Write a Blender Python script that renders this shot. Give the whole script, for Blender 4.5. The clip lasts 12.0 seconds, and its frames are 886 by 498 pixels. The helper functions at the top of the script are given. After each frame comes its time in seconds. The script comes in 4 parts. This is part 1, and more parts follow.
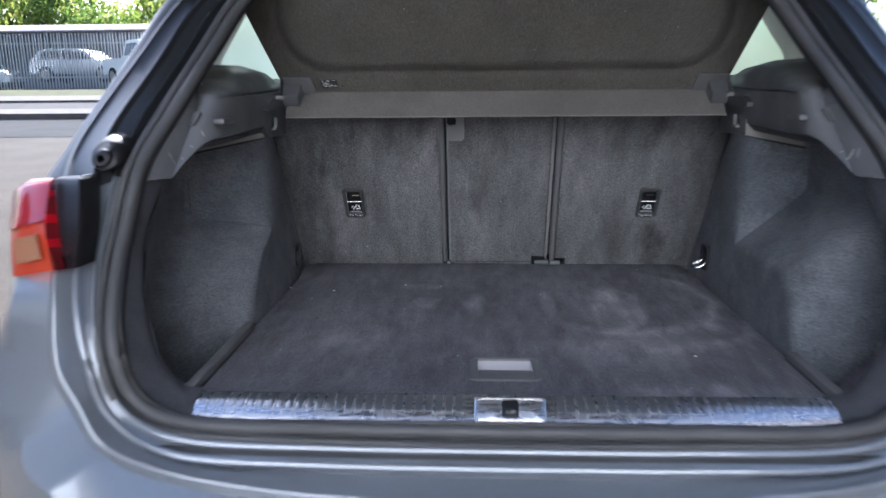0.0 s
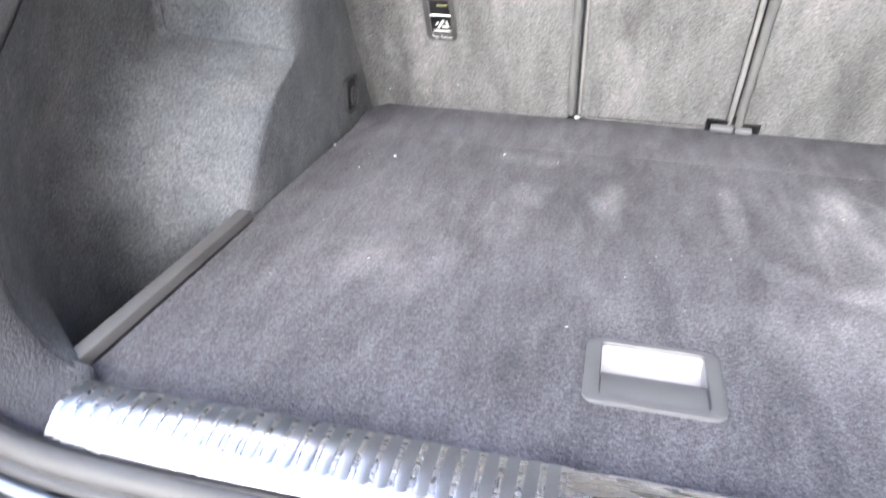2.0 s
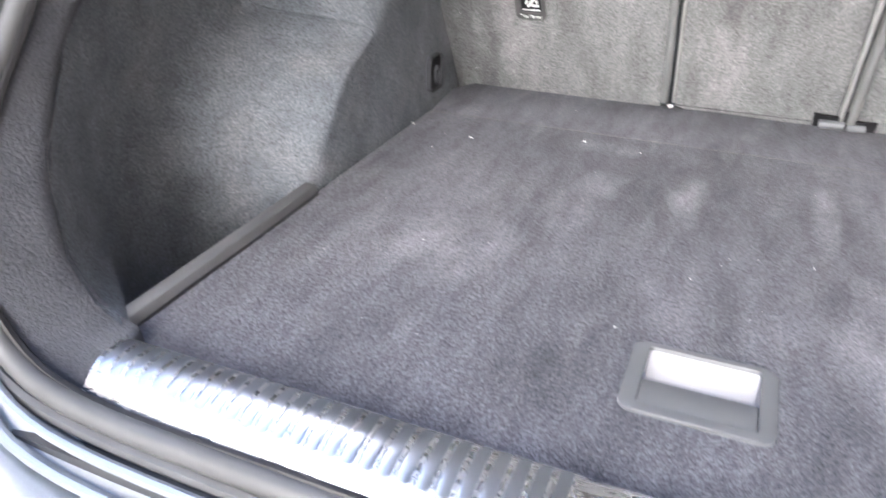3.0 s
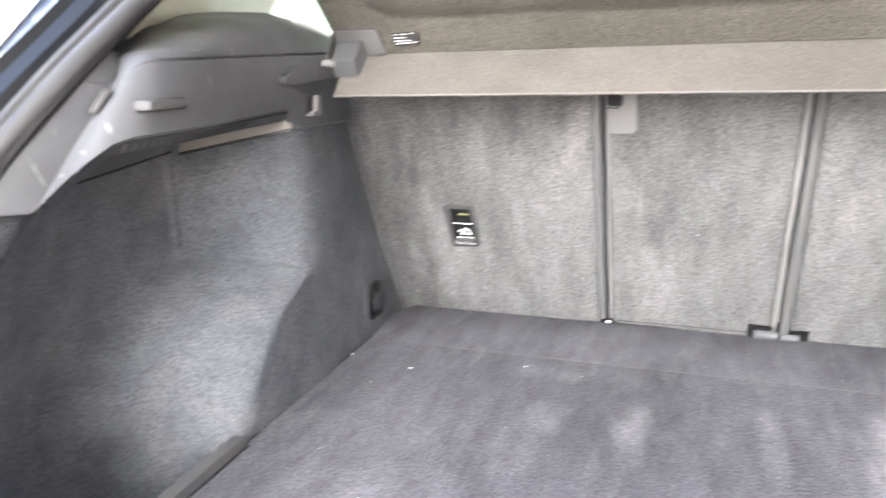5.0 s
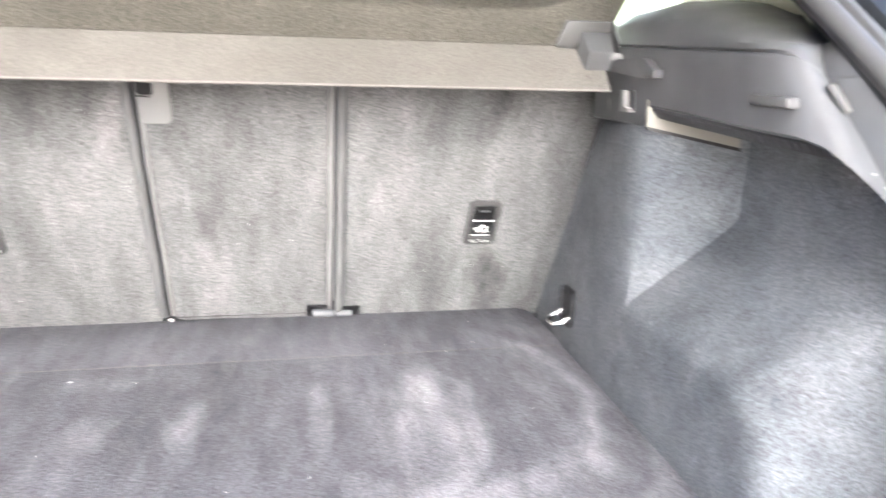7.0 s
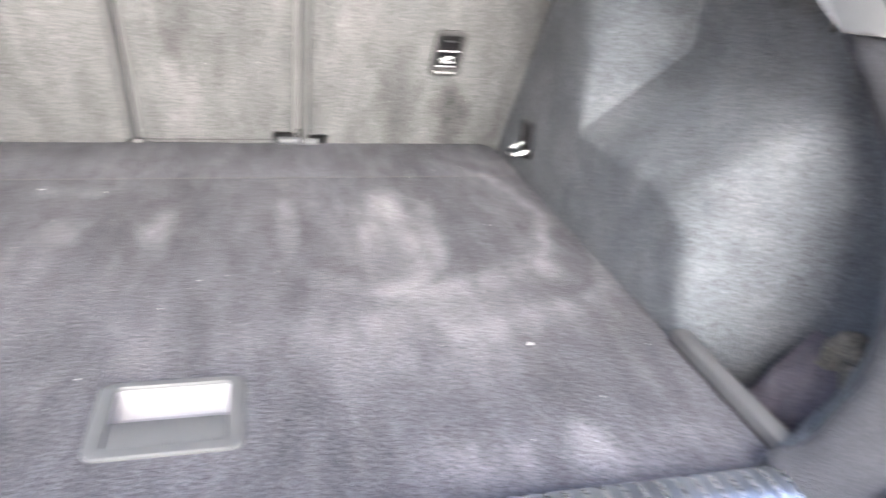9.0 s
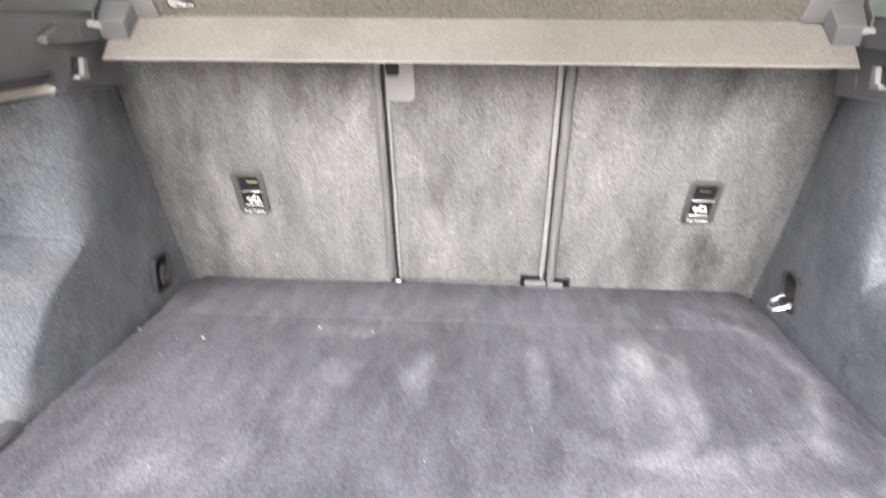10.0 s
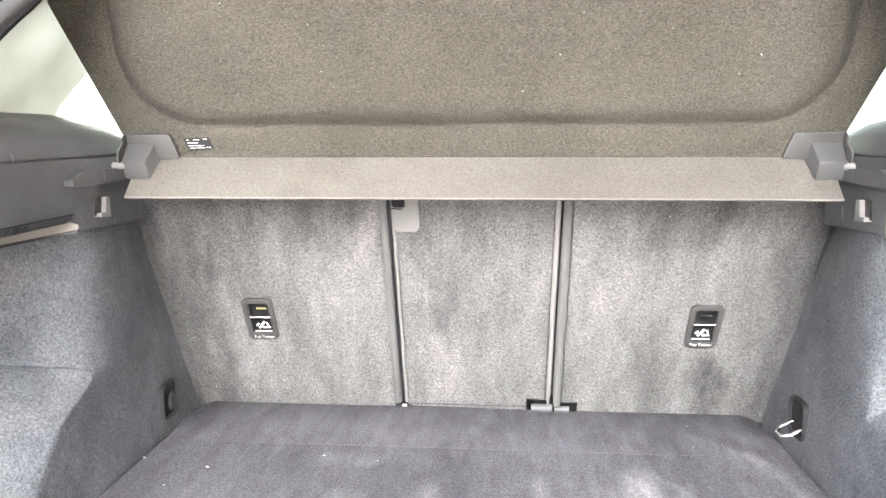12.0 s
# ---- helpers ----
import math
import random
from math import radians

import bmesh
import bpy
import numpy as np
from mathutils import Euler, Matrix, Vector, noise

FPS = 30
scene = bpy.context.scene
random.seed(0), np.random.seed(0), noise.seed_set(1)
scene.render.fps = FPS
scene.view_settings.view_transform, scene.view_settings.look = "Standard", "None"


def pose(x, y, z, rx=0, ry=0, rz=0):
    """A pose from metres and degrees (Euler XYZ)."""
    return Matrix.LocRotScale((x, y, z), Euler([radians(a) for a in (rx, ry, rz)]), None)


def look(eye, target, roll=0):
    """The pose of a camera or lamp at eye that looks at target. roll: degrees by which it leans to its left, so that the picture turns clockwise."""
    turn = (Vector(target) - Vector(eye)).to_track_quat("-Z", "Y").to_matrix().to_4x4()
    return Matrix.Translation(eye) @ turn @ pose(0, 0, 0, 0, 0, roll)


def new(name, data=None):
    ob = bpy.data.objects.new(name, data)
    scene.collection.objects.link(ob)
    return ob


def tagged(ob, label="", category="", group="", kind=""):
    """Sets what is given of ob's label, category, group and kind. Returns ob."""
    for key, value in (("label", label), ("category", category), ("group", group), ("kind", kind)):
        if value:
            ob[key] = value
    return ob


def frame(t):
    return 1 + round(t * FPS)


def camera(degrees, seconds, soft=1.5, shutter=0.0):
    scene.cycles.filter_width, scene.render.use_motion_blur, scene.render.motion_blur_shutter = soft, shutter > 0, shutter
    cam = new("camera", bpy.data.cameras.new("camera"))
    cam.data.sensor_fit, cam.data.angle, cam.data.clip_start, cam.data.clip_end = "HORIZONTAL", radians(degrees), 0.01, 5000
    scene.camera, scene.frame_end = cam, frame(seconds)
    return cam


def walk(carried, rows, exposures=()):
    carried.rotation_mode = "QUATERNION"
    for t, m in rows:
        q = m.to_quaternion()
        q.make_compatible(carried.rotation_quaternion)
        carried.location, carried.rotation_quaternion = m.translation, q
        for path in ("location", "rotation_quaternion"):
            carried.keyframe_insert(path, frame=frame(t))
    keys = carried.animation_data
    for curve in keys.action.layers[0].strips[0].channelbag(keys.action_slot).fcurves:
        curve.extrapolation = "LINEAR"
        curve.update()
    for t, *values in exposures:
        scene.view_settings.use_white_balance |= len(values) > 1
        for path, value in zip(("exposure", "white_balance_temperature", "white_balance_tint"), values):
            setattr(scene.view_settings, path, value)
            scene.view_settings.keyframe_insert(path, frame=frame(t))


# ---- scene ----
cam = camera(63.2, 12.0, 1.5, 0.6)
PATH = [
    (0, (-0.048, -0.971, 1.194), (-0.142, 0.977, 0.753), -0.5),
    (0.5, (-0.036, -0.681, 1.182), (-0.174, 1.243, 0.655), -0.4),
    (1, (-0.062, -0.495, 1.159), (-0.267, 1.382, 0.499), 0.3),
    (1.5, (-0.082, -0.393, 1.144), (-0.383, 1.421, 0.357), 0.5),
    (2, (-0.065, -0.361, 1.12), (-0.472, 1.362, 0.191), 0.8),
    (2.5, (-0.026, -0.344, 1.104), (-0.568, 1.303, 0.106), 0.6),
    (3, (-0.015, -0.324, 1.114), (-0.695, 1.284, 0.138), 0.2),
    (3.2, (-0.018, -0.316, 1.123), (-0.752, 1.292, 0.188), -0.1),
    (4.8, (-0.007, -0.275, 1.173), (-0.728, 1.511, 0.635), -1.5),
    (5, (0.002, -0.271, 1.17), (-0.645, 1.553, 0.667), -1.5),
    (5.5, (0.014, -0.258, 1.172), (-0.388, 1.644, 0.703), -0.9),
    (6, (0.023, -0.26, 1.173), (-0.085, 1.683, 0.713), -0.1),
    (6.5, (0.057, -0.26, 1.175), (0.216, 1.675, 0.694), 0.6),
    (7, (0.087, -0.259, 1.168), (0.481, 1.631, 0.645), 1.8),
    (7.2, (0.094, -0.264, 1.166), (0.578, 1.597, 0.618), 2.1),
    (8.8, (0.091, -0.319, 1.115), (0.692, 1.396, 0.28), 5.3),
    (9, (0.083, -0.325, 1.115), (0.556, 1.423, 0.267), 4.7),
    (9.5, (0.047, -0.312, 1.133), (0.186, 1.531, 0.371), 2.7),
    (10, (0.031, -0.31, 1.168), (-0.081, 1.6, 0.586), 0.5),
    (10.5, (0.032, -0.315, 1.185), (-0.133, 1.632, 0.758), -0.2),
    (11, (0.04, -0.319, 1.194), (-0.118, 1.646, 0.859), -0.2),
    (11.5, (0.046, -0.324, 1.198), (-0.107, 1.649, 0.907), -0.2),
    (12, (0.047, -0.328, 1.199), (-0.108, 1.646, 0.914), -0.1),
]
EXPOSURES = [(0.0, 2.1, 5300, 14), (0.5, 3.5, 5950, 14), (1.0, 4.08, 5980, 14), (1.5, 4.36, 5980, 14), (2.0, 4.42, 5970, 14), (3.0, 4.2, 5980, 14), (5.0, 4.5, 6030, 14), (7.0, 4.76, 6120, 14), (8.8, 4.5, 6300, 14), (9.1, 4.38, 6180, 14), (9.5, 4.35, 6120, 14), (10.5, 4.7, 6110, 14), (12.0, 4.7, 6110, 14)]
walk(cam, [(t, look(eye, target, roll)) for t, eye, target, roll in PATH], EXPOSURES)

# ---- world, sun ----
SUN_EL, SUN_AZ = 38.0, -20.0     # high over the nose and to the left: the boot lies in shade
world = bpy.data.worlds.new("sky")
scene.world = world
world.use_nodes = True
wn = world.node_tree.nodes
sky = wn.new("ShaderNodeTexSky")
sky.sky_type, sky.sun_disc = "NISHITA", False
sky.dust_density = 3.0
sky.sun_elevation, sky.sun_rotation = radians(SUN_EL), radians(SUN_AZ)
wn["Background"].inputs["Strength"].default_value = 0.07
world.node_tree.links.new(sky.outputs["Color"], wn["Background"].inputs["Color"])
sun = new("sun", bpy.data.lights.new("sun", "SUN"))
sun.data.energy, sun.data.angle, sun.data.color = 5.0, radians(0.5), (1.0, 0.96, 0.90)
sa, se = radians(SUN_AZ), radians(SUN_EL)
sun.matrix_world = look((40 * math.sin(sa) * math.cos(se), 40 * math.cos(sa) * math.cos(se), 40 * math.sin(se)), (0, 0, 0))


# ---- materials ----
class Mat:
    """A node material under construction: m.n adds a node, m.l joins two sockets."""

    def __init__(self, name, color=(0.5, 0.5, 0.5), rough=0.5, metal=0.0, **more):
        self.mat = bpy.data.materials.new(name)
        self.mat.use_nodes = True
        self.tree = self.mat.node_tree
        self.bsdf = self.tree.nodes["Principled BSDF"]
        self.set("Base Color", (*color, 1)), self.set("Roughness", rough), self.set("Metallic", metal)
        for key, value in more.items():
            self.set(key.replace("_", " ").title().replace("Ior", "IOR"), value)
        self.pos = self.n("ShaderNodeNewGeometry").outputs["Position"]

    def set(self, key, value):
        self.bsdf.inputs[key].default_value = value

    def n(self, kind, **props):
        node = self.tree.nodes.new(kind)
        for key, value in props.items():
            if key in ("operation", "blend_type", "data_type"):
                if key == "operation":
                    node.operation = value
                elif key == "blend_type":
                    node.blend_type = value
                else:
                    node.data_type = value
        return node

    def l(self, a, b):
        self.tree.links.new(a, b)

    def noise(self, scale, detail=3.0, stretch=None, rough=0.5):
        src = self.pos
        if stretch:
            mp = self.n("ShaderNodeMapping")
            mp.inputs["Scale"].default_value = stretch
            self.l(src, mp.inputs["Vector"])
            src = mp.outputs["Vector"]
        nz = self.n("ShaderNodeTexNoise")
        nz.inputs["Scale"].default_value, nz.inputs["Detail"].default_value, nz.inputs["Roughness"].default_value = scale, detail, rough
        self.l(src, nz.inputs["Vector"])
        return nz.outputs["Fac"]

    def remap(self, src, a, b, c=0.0, d=1.0):
        mr = self.n("ShaderNodeMapRange")
        for k, v in zip(("From Min", "From Max", "To Min", "To Max"), (a, b, c, d)):
            mr.inputs[k].default_value = v
        self.l(src, mr.inputs["Value"])
        return mr.outputs["Result"]

    def math(self, op, a, b):
        nd = self.n("ShaderNodeMath", operation=op)
        for k, v in enumerate((a, b)):
            if isinstance(v, (int, float)):
                nd.inputs[k].default_value = v
            else:
                self.l(v, nd.inputs[k])
        return nd.outputs[0]

    def mix(self, fac, a, b, mode="MIX"):
        nd = self.n("ShaderNodeMix", data_type="RGBA", blend_type=mode)
        for key, v in ((0, fac), (6, a), (7, b)):
            if isinstance(v, (int, float)):
                nd.inputs[key].default_value = v
            elif isinstance(v, tuple):
                nd.inputs[key].default_value = (*v, 1)
            else:
                self.l(v, nd.inputs[key])
        return nd.outputs[2]

    def color(self, src):
        self.l(src, self.bsdf.inputs["Base Color"])

    def bump(self, src, strength=0.3, dist=0.002):
        b = self.n("ShaderNodeBump")
        b.inputs["Strength"].default_value, b.inputs["Distance"].default_value = strength, dist
        self.l(src, b.inputs["Height"])
        self.l(b.outputs["Normal"], self.bsdf.inputs["Normal"])


def spot(m, cx, cy, rx, ry, inner=0.0):
    """A soft elliptical mask on the plan, hollow (a ring) where inner is given."""
    amp = min(.07, .7 * min(rx, ry))
    mp = m.n("ShaderNodeMapping")
    mp.inputs["Location"].default_value = (-(cx + amp / 2) / rx, -(cy + amp / 2) / ry, 0)
    mp.inputs["Scale"].default_value = (1 / rx, 1 / ry, 0)
    wob = m.n("ShaderNodeTexNoise")
    wob.inputs["Scale"].default_value, wob.inputs["Detail"].default_value = 9.0, 3.0
    m.l(m.pos, wob.inputs["Vector"])
    off = m.n("ShaderNodeVectorMath", operation="MULTIPLY_ADD")
    off.inputs[1].default_value = (amp, amp, 0.0)
    m.l(wob.outputs["Color"], off.inputs[0])
    m.l(m.pos, off.inputs[2])
    m.l(off.outputs[0], mp.inputs["Vector"])
    ln = m.n("ShaderNodeVectorMath", operation="LENGTH")
    m.l(mp.outputs["Vector"], ln.inputs[0])
    d = ln.outputs["Value"]
    out = m.remap(d, 1.0, 0.3)
    if inner:                 # an arc, open towards the car's middle
        sx = m.n("ShaderNodeSeparateXYZ")
        m.l(mp.outputs["Vector"], sx.inputs[0])
        side = m.math("ADD", sx.outputs[0], m.math("MULTIPLY", sx.outputs[1], -0.6))
        out = m.math("MULTIPLY", m.math("MULTIPLY", m.remap(d, 1.0, 0.9), m.remap(d, inner, 0.9)), m.remap(side, -0.3, 0.5))
    return out


def carpet(name, dark, light, streak=None, big=7.0, fibre=700.0, dust=(), contrast=0.6, grain=None, relief=0.6, wisps=None, fine=0.45):
    m = Mat(name, rough=0.95, sheen_weight=0.04, sheen_roughness=0.5)
    m.set("Specular IOR Level", 0.15)
    a = m.remap(m.noise(big, 4, streak, 0.6), 0.36, 0.66)
    b = m.remap(m.noise(big * 3.3, 4, streak), 0.35, 0.68)
    fac = m.math("ADD", m.math("MULTIPLY", a, contrast), m.math("MULTIPLY", b, 1 - contrast))
    col = m.mix(fac, dark, light)
    for cx, cy, rx, ry, inner, amount in dust:
        mask = m.math("MULTIPLY", spot(m, cx, cy, rx, ry, inner), m.remap(m.noise(16, 5, (1.6, 0.7, 1)), 0.34, 0.64, (0.5 if amount > 0.85 else 0.12) * amount, amount))
        col = m.mix(mask, col, (0.345, 0.340, 0.362))
    if wisps:                 # brushed, hazy strokes, pale and dark
        stretch, pale, deep = wisps
        w1 = m.remap(m.noise(7.0, 5, stretch, 0.62), 0.54, 0.72, 0, pale)
        col = m.mix(w1, col, (0.36, 0.345, 0.35))
        w2 = m.remap(m.noise(5.3, 5, stretch, 0.62), 0.46, 0.30, 0, deep)
        col = m.mix(w2, col, tuple(c * 0.5 for c in dark))
    fib = m.remap(m.noise(fibre, 2, grain, 0.7), 0.25, 0.75, 1 - fine, 1 + fine)
    mid = m.remap(m.noise(fibre / 2.2, 2, grain, 0.6), 0.3, 0.7, 1 - fine * 0.62, 1 + fine * 0.62)
    grey = m.n("ShaderNodeCombineColor")
    f = m.math("MULTIPLY", fib, mid)
    for k in range(3):
        m.l(f, grey.inputs[k])
    m.color(m.mix(1.0, col, grey.outputs[0], "MULTIPLY"))
    m.bump(m.math("ADD", m.noise(fibre, 2, grain), m.math("MULTIPLY", m.noise(fibre / 2.6, 2, grain), 1.6)), relief, 0.0018)
    return m.mat


def plastic(name, color, rough=0.5, grain=900.0, worn=0.25, scuffs=0.0):
    m = Mat(name, color, rough)
    col = m.mix(m.remap(m.noise(9, 4), 0.4, 0.75, 0, worn), color, tuple(min(1, c * 1.8 + 0.02) for c in color))
    if scuffs:                # thin pale scratches, and patches of dust
        lines = m.math("MULTIPLY", m.remap(m.noise(60, 1, (1, 2.6, 0.35)), 0.70, 0.74), m.remap(m.noise(14, 2), 0.5, 0.6))
        col = m.mix(m.math("MULTIPLY", lines, scuffs), col, (0.4, 0.39, 0.38))
        col = m.mix(m.remap(m.noise(5, 5), 0.52, 0.75, 0, 0.3 * scuffs), col, (0.22, 0.215, 0.21))
    m.color(col)
    m.l(m.remap(m.noise(14, 4), 0.3, 0.7, rough - 0.08, rough + 0.1), m.bsdf.inputs["Roughness"])
    m.bump(m.noise(grain, 2), 0.18, 0.0006)
    return m.mat


SEAT_CARPET = carpet("seat_back_felt", (0.100, 0.102, 0.101), (0.222, 0.224, 0.221), (1.7, 0.55, 0.55), 5.0, 640.0, contrast=0.62, wisps=((1.25, 0.5, 0.5), 0.45, 0.95), fine=0.58)
FLOOR_CARPET = carpet("floor_felt", (0.080, 0.081, 0.092), (0.160, 0.160, 0.178), (2.6, 0.7, 1.0), 5.0, 560.0,
                      ((0.250, 0.640, 0.035, 0.075, 0, 1.0), (0.215, 0.56, 0.022, 0.10, 0, 0.7), (0.275, 0.55, 0.03, 0.11, 0, 0.55), (0.23, 0.55, 0.10, 0.17, 0, 0.35), (0.20, 0.56, 0.125, 0.20, 0.68, 0.6), (0.27, 0.62, 0.225, 0.27, 0.80, 0.6), (0.30, 0.60, 0.28, 0.33, 0.84, 0.35),
                       (-0.178, 0.708, 0.06, 0.035, 0, 0.45), (-0.167, 0.576, 0.04, 0.06, 0, 0.35), (-0.084, 0.466, 0.04, 0.08, 0, 0.3), (-0.30, 0.52, 0.10, 0.16, 0, 0.15), (0.11, 0.60, 0.022, 0.13, 0, 0.65),
                       (-0.05, 0.57, 0.03, 0.10, 0, 0.5), (0.32, 0.10, 0.16, 0.05, 0, 0.8), (0.25, 0.30, 0.25, 0.12, 0, 0.4), (-0.30, 0.33, 0.15, 0.10, 0, 0.4), (0.40, 0.42, 0.07, 0.05, 0, 0.5)),
                      wisps=((3.0, 0.8, 1.0), 0.15, 0.35), fine=0.5)
SIDE_CARPET = carpet("side_felt", (0.112, 0.125, 0.140), (0.192, 0.205, 0.220), None, 8.0, 620.0, wisps=((1.0, 1.0, 1.0), 0.25, 0.5), fine=0.5)
FRAME_CARPET = carpet("edge_felt", (0.060, 0.063, 0.073), (0.092, 0.096, 0.108), None, 9.0, 800.0, fine=0.28)
SHELF_FELT = carpet("shelf_felt", (0.084, 0.080, 0.067), (0.120, 0.114, 0.097), None, 3.0, 1250.0, grain=(0.5, 1, 1), relief=1.0, fine=0.60)
LIP_FELT = carpet("shelf_lip_felt", (0.128, 0.121, 0.110), (0.168, 0.160, 0.146), None, 5.0, 800.0, fine=0.28, relief=0.5)
DARK_PLASTIC = plastic("dark_grained_plastic", (0.045, 0.047, 0.052), 0.5)
TRIM_PLASTIC = plastic("charcoal_trim_plastic", (0.084, 0.088, 0.094), 0.37, worn=0.5, scuffs=0.6)
GREY_PLASTIC = plastic("grey_plastic", (0.14, 0.142, 0.14), 0.5)
LIP_SEAM = carpet("lip_seam_felt", (0.20, 0.19, 0.175), (0.25, 0.24, 0.225), None, 6.0, 900.0, fine=0.15)
LIP_LIT = plastic("lit_lip_plastic", (0.24, 0.232, 0.205), 0.45)
BRACKET_GREY = plastic("bracket_plastic", (0.065, 0.065, 0.064), 0.45)
CLIP_GREY = plastic("clip_plastic", (0.095, 0.098, 0.10), 0.42)
PALE_PLASTIC = plastic("pale_grey_plastic", (0.24, 0.24, 0.235), 0.45)
GRIP_GREY = plastic("grip_plastic", (0.130, 0.135, 0.140), 0.4)
BAG_CLOTH = carpet("dark_cloth", (0.105, 0.097, 0.114), (0.155, 0.144, 0.164), None, 12.0, 900.0)
NET_CORD = carpet("net_cord", (0.17, 0.158, 0.13), (0.26, 0.24, 0.20), None, 20.0, 500.0)
WHITE_PLASTIC = plastic("white_plastic", (0.38, 0.38, 0.41), 0.45, worn=0.0)
BEIGE_TRIM = plastic("beige_pillar_plastic", (0.52, 0.50, 0.40), 0.6, 500)
RAIL_PLASTIC = plastic("rail_plastic", (0.13, 0.132, 0.135), 0.6)
BLACK = plastic("black_plastic", (0.008, 0.008, 0.009), 0.45, worn=0.1)
RUBBER = plastic("seal_rubber", (0.066, 0.067, 0.069), 0.5, 400, 0.35)
# sill steel with the boot's dark reflection put into its colour
SILL_REFLECTION = Mat("steel_with_dark_reflection", (0.50, 0.53, 0.58), 0.28, 0.9).mat
CHROME = Mat("bright_steel", (0.78, 0.78, 0.77), 0.22, 1.0).mat
STEEL = Mat("grey_steel", (0.30, 0.30, 0.30), 0.4, 1.0).mat
LABEL_WHITE = Mat("print_white", (0.85, 0.85, 0.83), 0.5).mat
YELLOW = Mat("yellow_plastic", (0.30, 0.28, 0.13), 0.4).mat


def brushed():
    m = Mat("brushed_steel", (0.72, 0.73, 0.75), 0.28, 0.93)
    n = m.noise(30, 3, (1, 6, 6))
    m.l(m.remap(n, 0.3, 0.7, 0.22, 0.33), m.bsdf.inputs["Roughness"])
    m.color(m.mix(m.remap(m.noise(18, 4), 0.45, 0.72, 0, 0.25), (0.80, 0.80, 0.81), (0.66, 0.67, 0.69)))
    return m.mat


def paint(name, color):
    m = Mat(name, color, 0.28, 0.38, coat_weight=1.0, coat_roughness=0.04)
    m.color(m.mix(m.remap(m.noise(2500, 1), 0.4, 0.6), color, tuple(c * 1.5 for c in color)))
    return m.mat


BRUSHED, PAINT = brushed(), paint("grey_metallic_paint", (0.20, 0.22, 0.245))
GLOSS_BLACK = Mat("gloss_dark_panel", (0.020, 0.022, 0.025), 0.28, 0.0, specular_ior_level=0.4).mat
RED_LENS = Mat("red_lens", (0.36, 0.003, 0.010), 0.15, 0.0, coat_weight=0.5).mat
RED_PALE = Mat("pale_red_lens", (0.44, 0.05, 0.018), 0.3, 0.0, coat_weight=0.3).mat
RED_GLASS = Mat("pink_reflector", (0.36, 0.17, 0.09), 0.2, 0.0, coat_weight=1.0).mat
RED_DARK = Mat("dark_red_lens", (0.12, 0.005, 0.008), 0.12, 0.0, coat_weight=1.0).mat
TINTED = Mat("green_tinted_glass", (0.50, 0.62, 0.52), 0.42, 0.0, transmission_weight=1.0, ior=1.05).mat


def ground_mat(name, a, b, scale=1.2, fine=60.0):
    m = Mat(name, a, 0.95, specular_ior_level=0.08)
    c = m.mix(m.remap(m.noise(scale, 5), 0.35, 0.65), a, b)
    grit = m.remap(m.noise(fine, 3), 0.3, 0.7, 0.75, 1.2)
    g = m.n("ShaderNodeCombineColor")
    for k in range(3):
        m.l(grit, g.inputs[k])
    m.color(m.mix(1.0, c, g.outputs[0], "MULTIPLY"))
    m.bump(m.noise(fine, 3), 0.4, 0.01)
    return m.mat


CONCRETE = ground_mat("dry_concrete", (0.062, 0.051, 0.038), (0.081, 0.067, 0.051))
ASPHALT = ground_mat("worn_asphalt", (0.024, 0.022, 0.020), (0.034, 0.031, 0.028))
KERB = ground_mat("pale_kerb_concrete", (0.13, 0.115, 0.105), (0.16, 0.143, 0.13), 3.0)
PAVING = ground_mat("grey_paving", (0.060, 0.052, 0.044), (0.078, 0.068, 0.058), 2.0)
GRASS = ground_mat("dry_grass", (0.05, 0.05, 0.016), (0.085, 0.08, 0.028), 2.0, 25.0)
ROOF_PALE = ground_mat("pale_roof_sheet", (0.30, 0.26, 0.25), (0.36, 0.32, 0.31), 0.5, 12.0)
CLADDING = ground_mat("grey_cladding", (0.20, 0.205, 0.21), (0.26, 0.265, 0.27), 0.5, 12.0)
GALVANISED = Mat("galvanised_steel", (0.52, 0.51, 0.50), 0.55, 0.3).mat
WHITE_PAINT = Mat("white_car_paint", (0.78, 0.78, 0.77), 0.25, 0.0, coat_weight=1.0).mat
SILVER_PAINT = Mat("silver_car_paint", (0.33, 0.35, 0.37), 0.3, 0.6, coat_weight=1.0).mat
CAR_GLASS = Mat("dark_car_glass", (0.02, 0.025, 0.03), 0.06).mat
TYRE = Mat("tyre_rubber", (0.02, 0.02, 0.02), 0.85).mat
# only for the unseen wall added as a reflector behind the boot
BOUNCE_WHITE = ground_mat("white_plaster", (0.80, 0.79, 0.76), (0.85, 0.84, 0.81), 0.6, 40.0)
# only for the unseen walls added to hold light back
BLOCK_DARK = ground_mat("dark_plaster", (0.10, 0.09, 0.08), (0.14, 0.125, 0.11), 1.5, 40.0)
BARK = ground_mat("bark", (0.12, 0.10, 0.08), (0.2, 0.17, 0.13), 6.0, 30.0)


